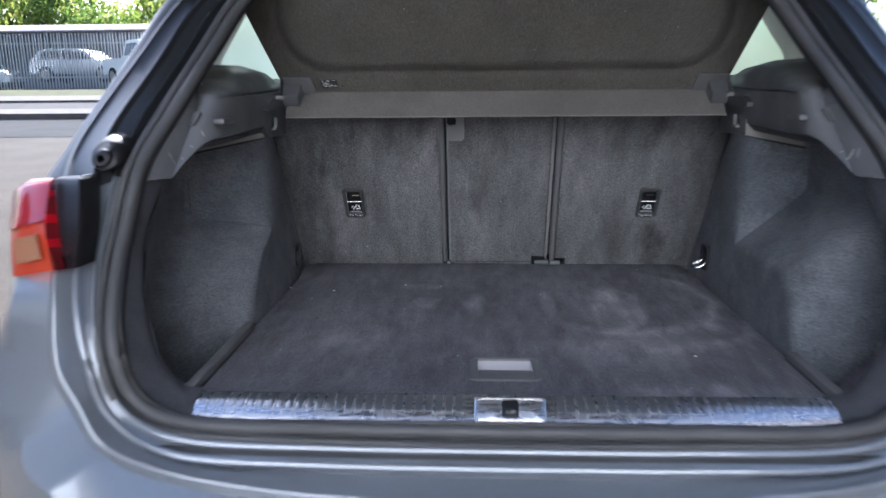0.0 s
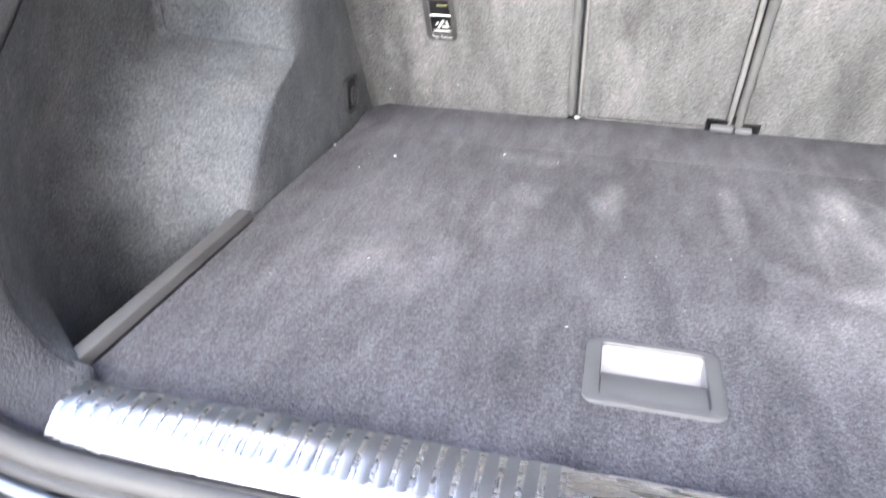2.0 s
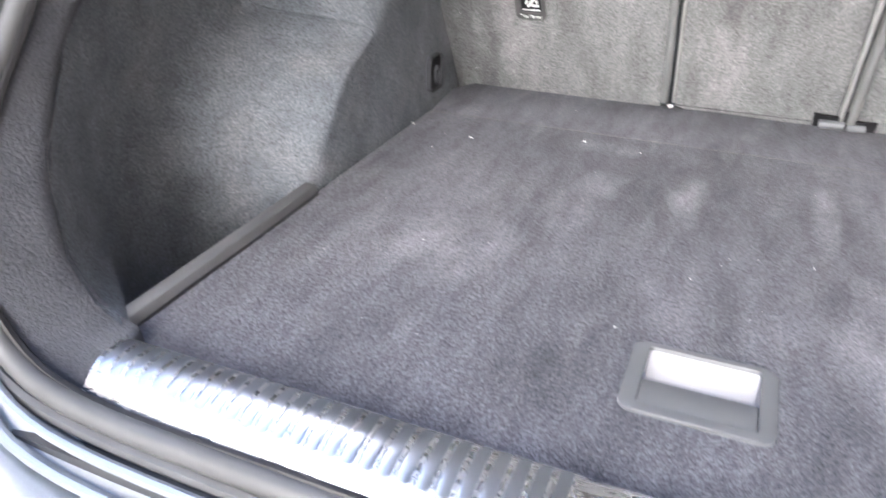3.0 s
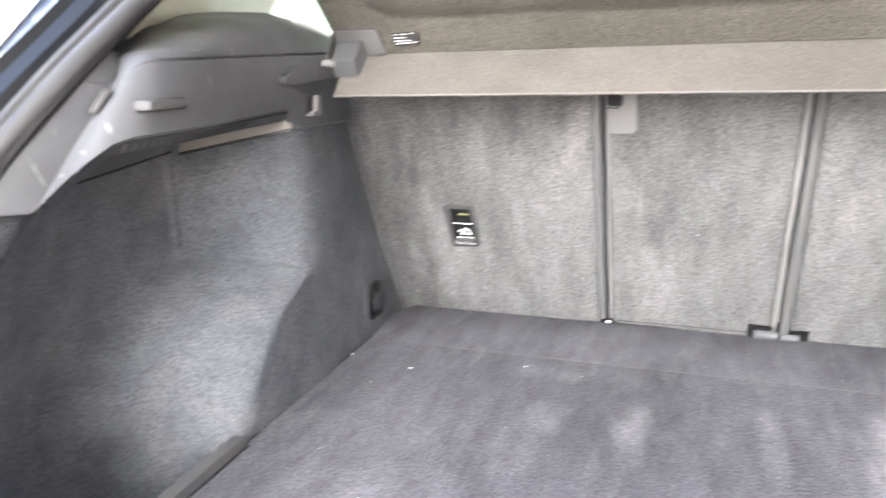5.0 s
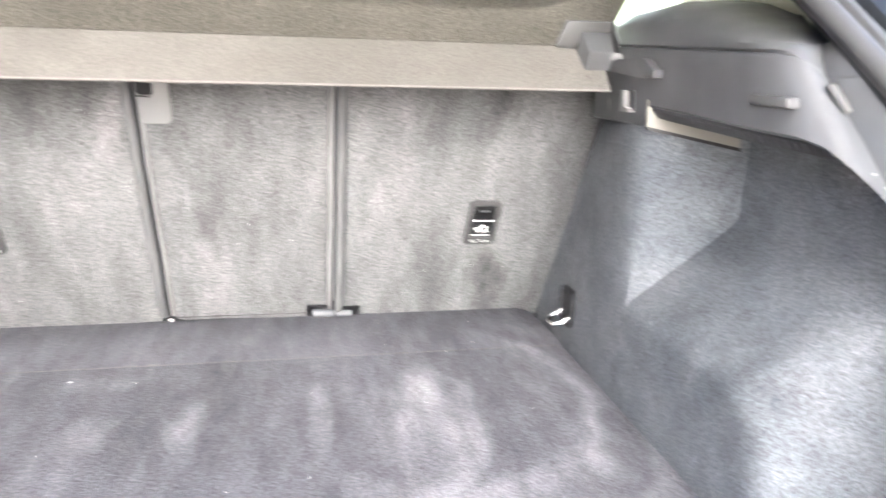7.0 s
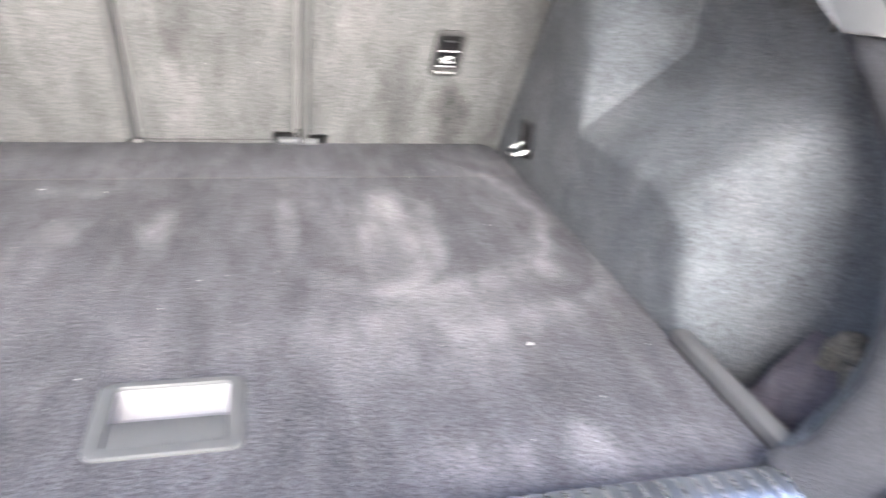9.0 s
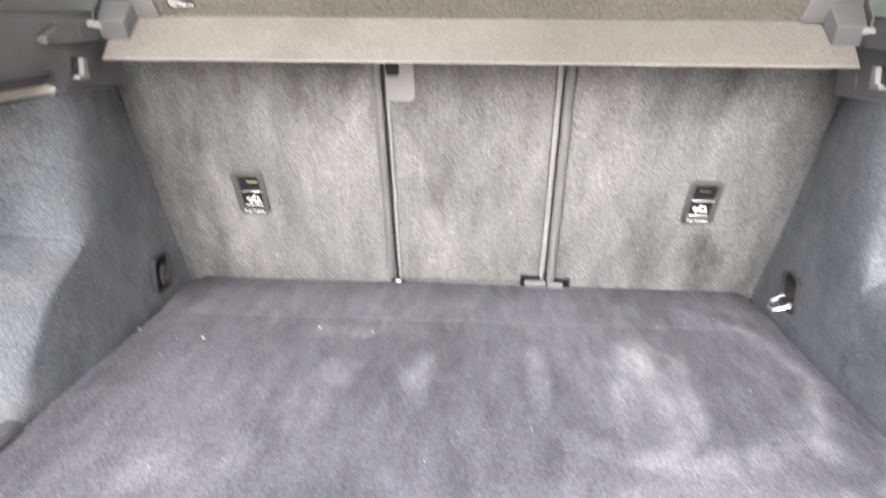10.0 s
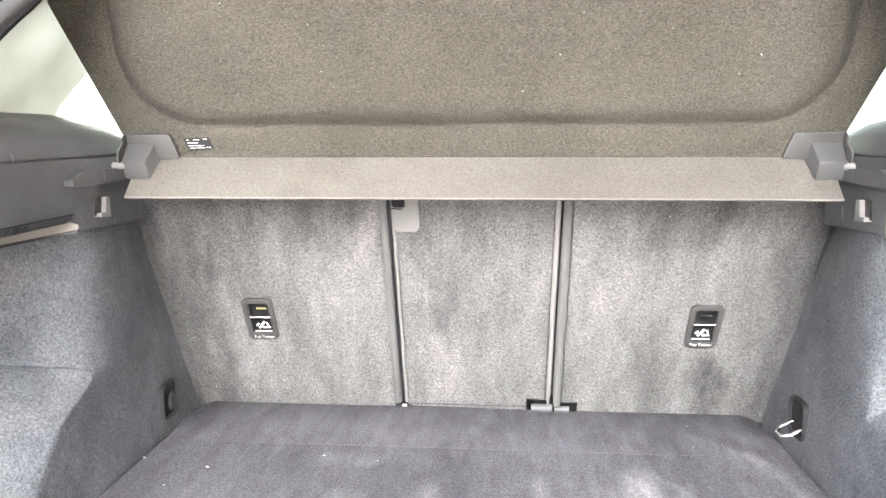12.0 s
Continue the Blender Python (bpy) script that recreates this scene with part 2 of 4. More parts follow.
def leaf_mat(name, a, b):
    m = Mat(name, a, 0.6)
    ri = m.n("ShaderNodeNewGeometry").outputs["Random Per Island"]
    c = m.mix(ri, a, b)
    m.color(c)
    thin = m.n("ShaderNodeBsdfTranslucent")       # sunlight comes through the leaves
    m.l(m.mix(ri, tuple(2.2 * v for v in a), tuple(2.2 * v for v in b)), thin.inputs["Color"])
    both_ways = m.n("ShaderNodeMixShader")
    both_ways.inputs[0].default_value = 0.5
    m.l(m.bsdf.outputs[0], both_ways.inputs[1])
    m.l(thin.outputs[0], both_ways.inputs[2])
    m.l(both_ways.outputs[0], m.tree.nodes["Material Output"].inputs["Surface"])
    return m.mat


LEAF = leaf_mat("green_leaves", (0.045, 0.085, 0.02), (0.13, 0.17, 0.03))
LEAF_LIGHT = leaf_mat("yellow_green_leaves", (0.12, 0.15, 0.025), (0.24, 0.24, 0.05))


# ---- building helpers ----
def base_of(ob):
    v = Vector(ob.location)
    while ob.parent:
        ob = ob.parent
        v += ob.location
    return v


def part(name, bm, mat, parent=None, label="", smooth=True):
    """Links bm, given in world metres, as one mesh under parent."""
    bmesh.ops.recalc_face_normals(bm, faces=bm.faces)
    if parent:
        bmesh.ops.translate(bm, verts=bm.verts, vec=-base_of(parent))
    me = bpy.data.meshes.new(name)
    bm.to_mesh(me)
    bm.free()
    for p in me.polygons:
        p.use_smooth = smooth
    if smooth:
        me.set_sharp_from_angle(angle=radians(38))
    me.materials.append(mat)
    ob = new(name, me)
    if parent:
        ob.parent = parent
    if label:
        ob["label"] = label
    return ob


def thing(name, at, label, category, group="", kind=""):
    e = new(name)
    e.location = at
    e.empty_display_size = 0.05
    return tagged(e, label, category, group, kind)


def box(x0, x1, y0, y1, z0, z1, bevel=0.0, bm=None, m=None, seg=2):
    bm2 = bmesh.new()
    bmesh.ops.create_cube(bm2, size=1)
    bmesh.ops.transform(bm2, matrix=Matrix.Translation(((x0 + x1) / 2, (y0 + y1) / 2, (z0 + z1) / 2)) @ Matrix.Diagonal((abs(x1 - x0), abs(y1 - y0), abs(z1 - z0), 1)), verts=bm2.verts)
    if bevel:
        bmesh.ops.bevel(bm2, geom=bm2.edges[:], offset=bevel, segments=seg, affect="EDGES", profile=0.5)
    if m is not None:
        bmesh.ops.transform(bm2, matrix=m, verts=bm2.verts)
    return join(bm, bm2)


def join(bm, bm2):
    if bm is None:
        return bm2
    me = bpy.data.meshes.new("tmp")
    bm2.to_mesh(me)
    bm2.free()
    bm.from_mesh(me)
    bpy.data.meshes.remove(me)
    return bm


def loft(rings, closed=False, bm=None):
    """Quads between rows of points."""
    bm = bm or bmesh.new()
    rows = [[bm.verts.new(p) for p in ring] for ring in rings]
    for a, b in zip(rows, rows[1:]):
        n = len(a)
        for i in range(n if closed else n - 1):
            j = (i + 1) % n
            bm.faces.new((a[i], a[j], b[j], b[i]))
    return bm


def solid(bm, away):
    """Gives a sheet its thickness: a second face moved by away, with closed edges."""
    r = bmesh.ops.extrude_face_region(bm, geom=bm.faces[:], use_keep_orig=True)
    bmesh.ops.translate(bm, verts=[v for v in r["geom"] if isinstance(v, bmesh.types.BMVert)], vec=away)
    return bm


def curve(points, per=6):
    """A smooth line through points (Catmull-Rom)."""
    P = [Vector(p) for p in points]
    P = [2 * P[0] - P[1], *P, 2 * P[-1] - P[-2]]
    out = []
    for a, b, c, d in zip(P, P[1:], P[2:], P[3:]):
        for k in range(per):
            t = k / per
            out.append(0.5 * (2 * b + (c - a) * t + (2 * a - 5 * b + 4 * c - d) * t * t + (3 * b - a - 3 * c + d) * t ** 3))
    return out + [P[-2]]


def tube(points, r, sides=8, bm=None, flat=1.0, up=(0, 0, 1)):
    """A round bar along points; flat squeezes it along up."""
    P = [Vector(p) for p in points]
    rings = []
    for i, p in enumerate(P):
        d = (P[min(i + 1, len(P) - 1)] - P[max(i - 1, 0)]).normalized()
        u = Vector(up) if abs(d.dot(Vector(up))) < 0.95 else Vector((1, 0, 0))
        s = d.cross(u).normalized()
        u = s.cross(d)
        rings.append([p + r * (math.cos(a) * s + flat * math.sin(a) * u) for a in (2 * math.pi * k / sides for k in range(sides))])
    bm = loft(rings, True, bm)
    for ring in (bm.verts[-sides:], bm.verts[-sides * len(P):][:sides]):
        bm.faces.new(ring)
    return bm


def plate(outline, z0, z1, m=None, bm=None, bevel=0.0, holes=()):
    """A flat plate with the outline (x, y), from z0 up to z1."""
    b = bmesh.new()
    vs = [b.verts.new((x, y, z0)) for x, y in outline]
    f = b.faces.new(vs)
    r = bmesh.ops.extrude_face_region(b, geom=[f])
    top = [v for v in r["geom"] if isinstance(v, bmesh.types.BMVert)]
    bmesh.ops.translate(b, verts=top, vec=(0, 0, z1 - z0))
    if bevel:
        es = [e for e in b.edges if all(v in top for v in e.verts)]
        bmesh.ops.bevel(b, geom=es, offset=bevel, segments=2, affect="EDGES", profile=0.5)
    if m is not None:
        bmesh.ops.transform(b, matrix=m, verts=b.verts)
    return join(bm, b)


def rounded(x0, x1, y0, y1, r, n=4, skew=0.0):
    """The outline of a rectangle with round corners; skew widens its top."""
    out = []
    for cx, cy, a0 in ((x1 - r, y1 - r, 0), (x0 + r, y1 - r, 90), (x0 + r, y0 + r, 180), (x1 - r, y0 + r, 270)):
        for k in range(n + 1):
            a = radians(a0 + 90 * k / n)
            x, y = cx + r * math.cos(a), cy + r * math.sin(a)
            out.append((x + skew * (y - y0) / (y1 - y0), y))
    return out


def frame_plate(outer, inner, z0, z1, m=None):
    """A flat ring between two outlines with the same number of points."""
    n = len(outer)
    rings = []
    ci = sum((Vector(p) for p in inner), Vector((0, 0))) / n
    for pts, z, k in ((outer, z0, 0), (outer, z1 - 0.001, 0), (outer, z1, 0.0015), (inner, z1, -0.001), (inner, z1 - 0.001, 0), (inner, z0, 0)):
        ring = []
        for x, y in pts:
            d = (ci - Vector((x, y))).normalized() * k
            ring.append((x + d.x, y + d.y, z))
        rings.append(ring)
    bm = loft(rings, True)
    if m is not None:
        bmesh.ops.transform(bm, matrix=m, verts=bm.verts)
    return bm


def smooth01(t):
    t = min(1.0, max(0.0, t))
    return t * t * (3 - 2 * t)


def interp(x, xs, ys):
    return float(np.interp(x, xs, ys))


# ---- the car: one body that carries trims, seal, lights and bumper ----
car = thing("car", (0, 1.2, 0), "grey metallic hatchback car with its boot standing open", "car")

# rows of the rear opening, from its bottom middle up the side to the roof
SEAL = [(0, -.035, .717), (.25, -.035, .718), (.46, -.031, .722), (.545, -.02, .755), (.572, -.01, .83), (.590, .045, .905), (.598, .115, .985), (.595, .185, 1.075), (.565, .272, 1.165), (.542, .392, 1.26), (.50, .48, 1.36), (.42, .56, 1.46), (0, .60, 1.51)]
GUTTER = [(0, -.075, .676), (.25, -.075, .678), (.47, -.07, .688), (.575, -.04, .735), (.605, -.03, .81), (.63, .0, .88), (.645, .045, .95), (.655, .12, 1.04), (.66, .20, 1.12), (.625, .33, 1.235), (.585, .45, 1.35), (.47, .565, 1.475), (0, .61, 1.535)]
CREST = [(0, -.135, .668), (.22, -.133, .668), (.44, -.12, .688), (.555, -.095, .716), (.603, -.07, .768), (.640, -.045, .822), (.666, .02, .93), (.70, .13, 1.035), (.72, .23, 1.11), (.665, .35, 1.245), (.605, .46, 1.37), (.49, .58, 1.505), (0, .63, 1.565)]
OUTER = [(0, -.215, .60), (.22, -.21, .60), (.44, -.19, .605), (.61, -.155, .625), (.70, -.095, .70), (.748, -.015, .80), (.762, .06, .90), (.775, .17, 1.02), (.76, .265, 1.10), (.70, .39, 1.25), (.635, .49, 1.385), (.51, .62, 1.525), (0, .68, 1.585)]
LOW = [(0, -.20, .34), (.22, -.19, .34), (.44, -.16, .34), (.68, -.10, .36), (.80, .0, .42), (.85, .10, .55), (.865, .25, .75), (.855, .45, .98), (.80, .60, 1.12), (.715, .75, 1.26), (.645, .85, 1.40), (.51, .95, 1.54), (0, 1.0, 1.60)]
FAR = [(0, .4, .25), (.3, .4, .25), (.5, .4, .25), (.74, .6, .28), (.85, .9, .35), (.875, 1.6, .5), (.87, 1.8, .75), (.86, 1.9, .98), (.81, 2.0, 1.10), (.74, 2.0, 1.30), (.65, 2.0, 1.44), (.51, 2.0, 1.56), (0, 2.0, 1.63)]


def both(points, s):
    return [(s * x, y, z) for x, y, z in points]


def grown(points, dx, dy, dz):
    """The row moved outward from the opening's middle by dx, and by dy, dz."""
    out = []
    for x, y, z in points:
        d = Vector((x, 0, z - 1.05)).normalized()
        out.append((x + d.x * dx, y + dy, z + d.z * dx + dz))
    return out


for s in (-1, 1):
    def between_rows(a, b, t, dy, dz):
        return [(p[0] + (q[0] - p[0]) * t, p[1] + (q[1] - p[1]) * t + dy, p[2] + (q[2] - p[2]) * t + dz) for p, q in zip(a, b)]

    def sunk(points, depth):
        """The channel beside the bumper: deep at the sides, shallow under the sill."""
        return [(x, y + depth * smooth01((x - .40) / .16) * smooth01((1.06 - z) / .08), z - .3 * depth * (1 - smooth01((x - .40) / .16))) for x, y, z in points]

    rows = [curve(both(r, s), 6) for r in (grown(SEAL, 0.005, 0.012, 0), grown(SEAL, 0.014, -0.002, -0.004),
            between_rows(SEAL, GUTTER, .42, .004, -.006), between_rows(SEAL, GUTTER, .50, -.004, .002), between_rows(SEAL, GUTTER, .60, .002, -.004),
            between_rows(SEAL, GUTTER, .86, .002, -.002), between_rows(SEAL, GUTTER, .94, -.005, .002), GUTTER,
            sunk(grown(GUTTER, .003, .004, 0), .020), sunk(grown(CREST, -.006, .002, 0), .006), grown(CREST, -.003, .001, 0), CREST, grown(CREST, .012, .006, -.008))]
    for t, r in ((.46, .0050), (.88, .0055)):
        bead = curve(both(between_rows(SEAL, GUTTER, t, -.006, .002), s), 6)[:(20 if t < .5 else 40)]
        part("frame_bead", tube(bead, r, 8), PAINT, car)
    low = 6 * 7
    side = [curve(both(r, s), 6) for r in (grown(CREST, 0.012, 0.006, -0.008), OUTER, LOW)]
    part("rear_frame", loft([r[:low + 1] for r in rows]), PAINT, car, "grey painted rear frame round the boot opening")
    part("pillar_panel", loft([r[low:] for r in rows]), GLOSS_BLACK, car, "dark glossy rear pillar beside the opening")
    mid = []
    for a, b in zip(side[0], side[1]):
        ridge = .10 + .14 * max(0, 1 - abs(a.z - .89) / .05) - .08 * smooth01(1 - abs(a.z - .81) / .05) + .20 * smooth01(1 - abs(a.z - .725) / .05)
        mid.append(a.lerp(b, 0.5) + (b - a).length * ridge * Vector((s * 0.6, -0.8, 0.3)))
    part("bumper", loft([side[0][:26], mid[:26], side[1][:26], side[2][:26]]), PAINT, car, "grey metallic bumper corner")
    part("quarter_panel", loft([r[25:45] for r in (side[0], mid, side[1], side[2])]), PAINT, car)
    part("pillar_cover", loft([r[44:] for r in (side[0], mid, side[1], side[2])]), GLOSS_BLACK, car, "dark glossy outer pillar cover")
    far = curve(both(FAR, s), 6)
    part("side_body", loft([side[2][:49], far[:49]]), PAINT, car)
    part("rear_side_window", solid(loft([side[2][48:60], far[48:60]]), (s * 0.004, 0, 0)), TINTED, car, "green tinted rear side window").visible_shadow = False

# rubber seal: two beads on one lip
for s in (-1, 1):
    ring = curve(both(SEAL, s), 8)
    bm = tube(ring, 0.011, 10)
    tube(curve(both(grown(SEAL, 0.017, -0.008, -0.002), s), 8), 0.007, 8, bm)
    # black tube for the shadow between seal and trim
    part("seal_gap_shade", tube(curve(both(grown(SEAL, -0.0105, 0.0055, 0), s), 8), 0.0042, 6), BLACK, car)
    part("opening_seal", bm, RUBBER, car, "grey-brown rubber seal round the opening")

# carpeted band just inside the seal, and the pocket behind it
EDGE = [(.464, .044, .724), (.470, .045, .738), (.505, .050, .745), (.540, .052, .797), (.563, .078, .875), (.584, .145, .962), (.574, .222, 1.05)]
BAND = [(.463, -.048, .700), (.468, -.036, .712), (.538, -.016, .757), (.563, -.006, .83), (.581, .048, .905), (.589, .118, .983), (.588, .18, 1.062)]


def along(a, b, n):
    """n points from a on towards b, b left out."""
    return [(a[0] + (b[0] - a[0]) * k / n, a[1] + (b[1] - a[1]) * k / n) for k in range(n)]


def side_rows(s, foot, rise, face, out_x, low_z, drift, shift):
    """The felt side lining, as plan lines at even heights: from the seat along the inner wall, round the
    corner on to the upright patch, back along the sloping top of the wheel arch, over its rear face and out into the pocket."""
    rows = []
    inner = .505
    for k in range(151):
        z = .60 + .5 * k / 150
        y_seat = .945 - .41 * (z - .72)
        flare = .019 + .09 * max(0, z - .72) * (1.08 if s > 0 else .85)

        def y_face(x):
            return interp(z - drift * (x - inner), [q[0] for q in foot], [q[1] for q in foot]) - face * (x - inner)

        def y_patch(x):
            return max(y_face(x) + .004, (.566 - .36 * (x - inner)) if s > 0 else (.583 - .5 * (x - inner)))

        top = interp(z, (low_z, low_z + .006, low_z + .012), (0, .002, .006)) + max(0, z - low_z - .012) / rise
        x_in = min(out_x, inner + top)              # where the arch top lies at this height
        x_out = out_x + .012
        xe = interp(z, (.738, .746, .797, .875, .962, 1.05, 1.1), (.472, .507, .540, .563, .584, .574, .566))
        ye = interp(z, (.738, .746, .797, .875, .962, 1.05, 1.1), (.049, .053, .055, .081, .148, .225, .265))
        corner = (inner, y_patch(inner) + .008)
        bend = (x_in, min(y_patch(x_in), corner[1] - .002))
        brow = (x_in, min(y_face(x_in), bend[1] - .004))
        end = (x_out, min(y_face(x_out), brow[1] - .006))
        line = [(inner + flare * (1 - f) ** 1.4, y_seat + (corner[1] - y_seat) * f) for f in (-.09, 0, .15, .3, .45, .6, .75, .87)]
        turn = (min(1, top / .05) if s < 0 else 0) * .5          # how softly the patch turns into the outer wall
        soft_a = (bend[0] - .045 * turn, bend[1] + (corner[1] - bend[1]) * min(1, .3 * turn))
        soft_b = (bend[0], bend[1] + (brow[1] - bend[1]) * min(1, .35 * turn))
        line += along(corner, soft_a, 10) + along(soft_a, soft_b, 4) + along(soft_b, brow, 18) + along(brow, end, 14)
        line += along(end, (x_out - .002, (end[1] + ye) / 2), 5) + along((x_out - .002, (end[1] + ye) / 2), (xe + .012, ye + .03), 4) + [(xe + .003, ye + .012), (xe, ye)]
        for _ in range(3 if s > 0 else 7):          # felt rounds the corners
            line = [line[0]] + [tuple(.25 * a[i] + .5 * b[i] + .25 * c[i] for i in (0, 1)) for a, b, c in zip(line, line[1:], line[2:])] + [line[-1]]
        wob = [.0026 * noise.noise(Vector((x * 22, y * 13, z * 13 + shift))) + .0012 * noise.noise(Vector((x * 60, y * 45, z * 45 + shift))) for x, y in line]
        rows.append([(s * (x + w), y - w, z) for (x, y), w in zip(line, wob)])
    for _ in range(5):                              # and the turns between heights
        rows = [rows[0]] + [[tuple(.25 * a[i] + .5 * b[i] + .25 * c[i] for i in range(3)) for a, b, c in zip(r0, r1, r2)] for r0, r1, r2 in zip(rows, rows[1:], rows[2:])] + [rows[-1]]
    return rows


ARCH_LEFT = ((.60, .420), (.69, .406), (.73, .404), (.755, .413), (.786, .435), (.837, .483), (.852, .503), (.862, .523), (.872, .550), (.884, .583))
ARCH_RIGHT = ((.60, .268), (.69, .260), (.73, .255), (.765, .256), (.80, .267), (.825, .282), (.838, .292), (.848, .305), (.90, .315))
for s, arch, rise, face, out_x, low_z, drift in ((-1, ARCH_LEFT, .20, .5, .655, .884, .22), (1, ARCH_RIGHT, 1.03, .45, .624, .852, 1.0)):
    trim = part("side_carpet", loft(side_rows(s, arch, rise, face, out_x, low_z, drift, 3 * s)), SIDE_CARPET, car, "dark grey felt side lining over the wheel arch")
    e, b = curve(both(EDGE, s), 6), curve(both(BAND, s), 6)
    back = [(x + s * 0.004, y + 0.012, z) for x, y, z in e]
    m1 = [Vector(p).lerp(Vector(q), 0.12) + Vector((0, -0.006, 0)) for p, q in zip(e, b)]
    m2 = [Vector(p).lerp(Vector(q), 0.6) + Vector((0, -0.006, 0)) for p, q in zip(e, b)]
    part("edge_carpet", loft([back, e, m1, m2, b]), FRAME_CARPET, car, "grey felt edge inside the seal")
    part("pocket_floor", box(min(s * .50, s * .689), max(s * .50, s * .689), .0, .55, .59, .604), FRAME_CARPET, car)
    y1 = .396 if s < 0 else .250
    part("floor_rail", box(min(s * .4955, s * .514), max(s * .4955, s * .514), .049, y1, .66, .734, .003), RAIL_PLASTIC, car, "dark plastic rail beside the load floor")
    # black bar for the shade between load floor and rail
    part("rail_gap_shade", box(min(s * .4932, s * .4956), max(s * .4932, s * .4956), .062, y1, .7190, .7213), BLACK, car)

# plastic panel above the felt, with dome, hook, clip and shelf rest
for s in (-1, 1):
    wide = .011 if s > 0 else 0.0          # the panel on the +x side stands a little further out
    rings = []
    for k in range(25):
        f = k / 24
        y = 0.205 + (0.74 - 0.205) * f
        zb = interp(y, (.205, .24, .28, .56, .735), (1.046, 1.078, 1.103, 1.112, 1.112))
        if y > .565:
            zb = interp(y, (.565, .58, .74), (1.10, 1.088, 1.084))
        top = interp(y, (.205, .26, .33, .42, .52, .62, .70, .74), (1.17, 1.186, 1.20, 1.212, 1.232, 1.242, 1.236, 1.225))
        xp = interp(y, (.205, .25, .30, .36, .62, .74), (.556, .533, .512, .502, .496, .502)) + wide * smooth01((y - .22) / .2)
        cr = min(1.176 + 0.01 * f, top - 0.012)
        ring = [(.66, y, zb - 0.002), (xp + 0.02, y, zb), (xp + 0.003, y, zb + 0.001), (xp, y, zb + 0.004), (xp - 0.001, y, (zb + cr) / 2), (xp - 0.001, y, cr - 0.004), (xp + 0.001, y, cr - 0.001), (xp + 0.006 * smooth01(f * 5 - .6), y, cr), (xp + 0.004 * smooth01(f * 5 - .6), y, cr + 0.003), (xp + 0.005, y, cr + 0.008), (xp + 0.012, y, cr + (top - cr) * 0.5), (xp + 0.03, y, cr + (top - cr) * 0.8), (xp + 0.07, y, top), (.64, y, top + 0.004), (.70, y, top)]
        lean = 0.95 * (1 - f) ** 3
        w = smooth01(1 - f / .32)
        row = []
        for i, (a, b, c) in enumerate(ring):
            q = Vector((a - 0.14 * lean * max(0, c - 1.08), b + lean * (c - zb), c))
            if i >= 9:
                q = q.lerp(Vector((.541 + .008 * (i - 9), .333 + .004 * (i - 9), 1.193 - .003 * (i - 9))), w * min(1, (i - 8) / 3))
            row.append((s * q.x, q.y, q.z))
        rings.append(row)
    rim = curve(both(grown(SEAL, -0.004, 0.002, 0), s), 8)
    foot = [p for p in rim if 1.03 < p.z < 1.24]
    near = []
    for k, q in enumerate(rings[0]):
        z = min(1.198, max(1.036, q[2]))
        near.append(Vector([float(np.interp(z, [p.z for p in foot], [p[i] for p in foot])) for i in range(3)]))
    mid_ring = [p.lerp(Vector(q), .5) + Vector((-s * .004, -.004, .002)) for p, q in zip(near, rings[0])]
    rings = [near, mid_ring] + rings
    upper = part("side_panel", loft(rings), TRIM_PLASTIC, car, "charcoal plastic side panel above the felt")
    bm = bmesh.new()
    bm.faces.new([bm.verts.new(p) for p in rings[-1]])
    part("panel_end", solid(bm, (0, 0.003, 0)), TRIM_PLASTIC, upper)
    # lip that runs out under the panel, its lit part in a paler colour
    slant = .50 if s < 0 else .36
    lip = [(s * (.507 + dx), (.561 if s > 0 else .576) - slant * dx, 1.089 - .2 * dx) for dx in (0, .035, .07, .105 if s > 0 else .132)]
    part("lip", solid(loft([lip, [(x, y + 0.004, z + 0.033) for x, y, z in lip]]), (0, 0.003, 0)), LIP_LIT, upper, "beige-grey plastic lip under the panel, coloured paler where lit")
    # black strip for the shade under the lip
    part("lip_gap_shade", solid(loft([[(x, y - .002, z - .003) for x, y, z in lip], [(x, y - .001, z + .001) for x, y, z in lip]]), (0, .004, 0)), BLACK, upper)
    # the same lip on the outer wall, its shade given by darker plastic
    lip2 = curve([(s * .632, .487 if s < 0 else .50, 1.069), (s * .640, .40, 1.058), (s * .631, .30, 1.05), (s * .604, .262, 1.047), (s * .566, .230, 1.046)], 5)
    part("lower_lip_shaded", solid(loft([lip2, [(x, y, z + 0.04) for x, y, z in lip2]]), (s * 0.003, 0.002, 0)), TRIM_PLASTIC, upper)
    # black strip for the shade below the outer lip
    part("lower_gap_shade", solid(loft([[(x, y, z - .003) for x, y, z in lip2], lip2]), (s * .003, .002, 0)), BLACK, upper)
    # bag hook: black plate as slot shade, pale upright with its foot, rounded shoulder darker as shaded
    def flat_on(points, x0, x1):
        return plate(points[::int(s)], x0 + wide, x1 + wide, Matrix(((0, 0, s, 0), (1, 0, 0, 0), (0, 1, 0, 0), (0, 0, 0, 1))), None, .0008)

    hook = part("bag_hook", flat_on([(.598, 1.104), (.622, 1.103), (.621, 1.130), (.612, 1.130), (.609, 1.110), (.598, 1.109)], .486, .497), PALE_PLASTIC, upper, "small pale plastic bag hook")
    part("hook_slot_shade", flat_on([(.597, 1.106), (.616, 1.106), (.616, 1.131), (.601, 1.131)], .4925, .497), BLACK, hook)
    part("hook_shoulder_shaded", flat_on([(.622, 1.103), (.634, 1.106), (.637, 1.113), (.631, 1.124), (.621, 1.130)], .490, .497), TRIM_PLASTIC, hook)
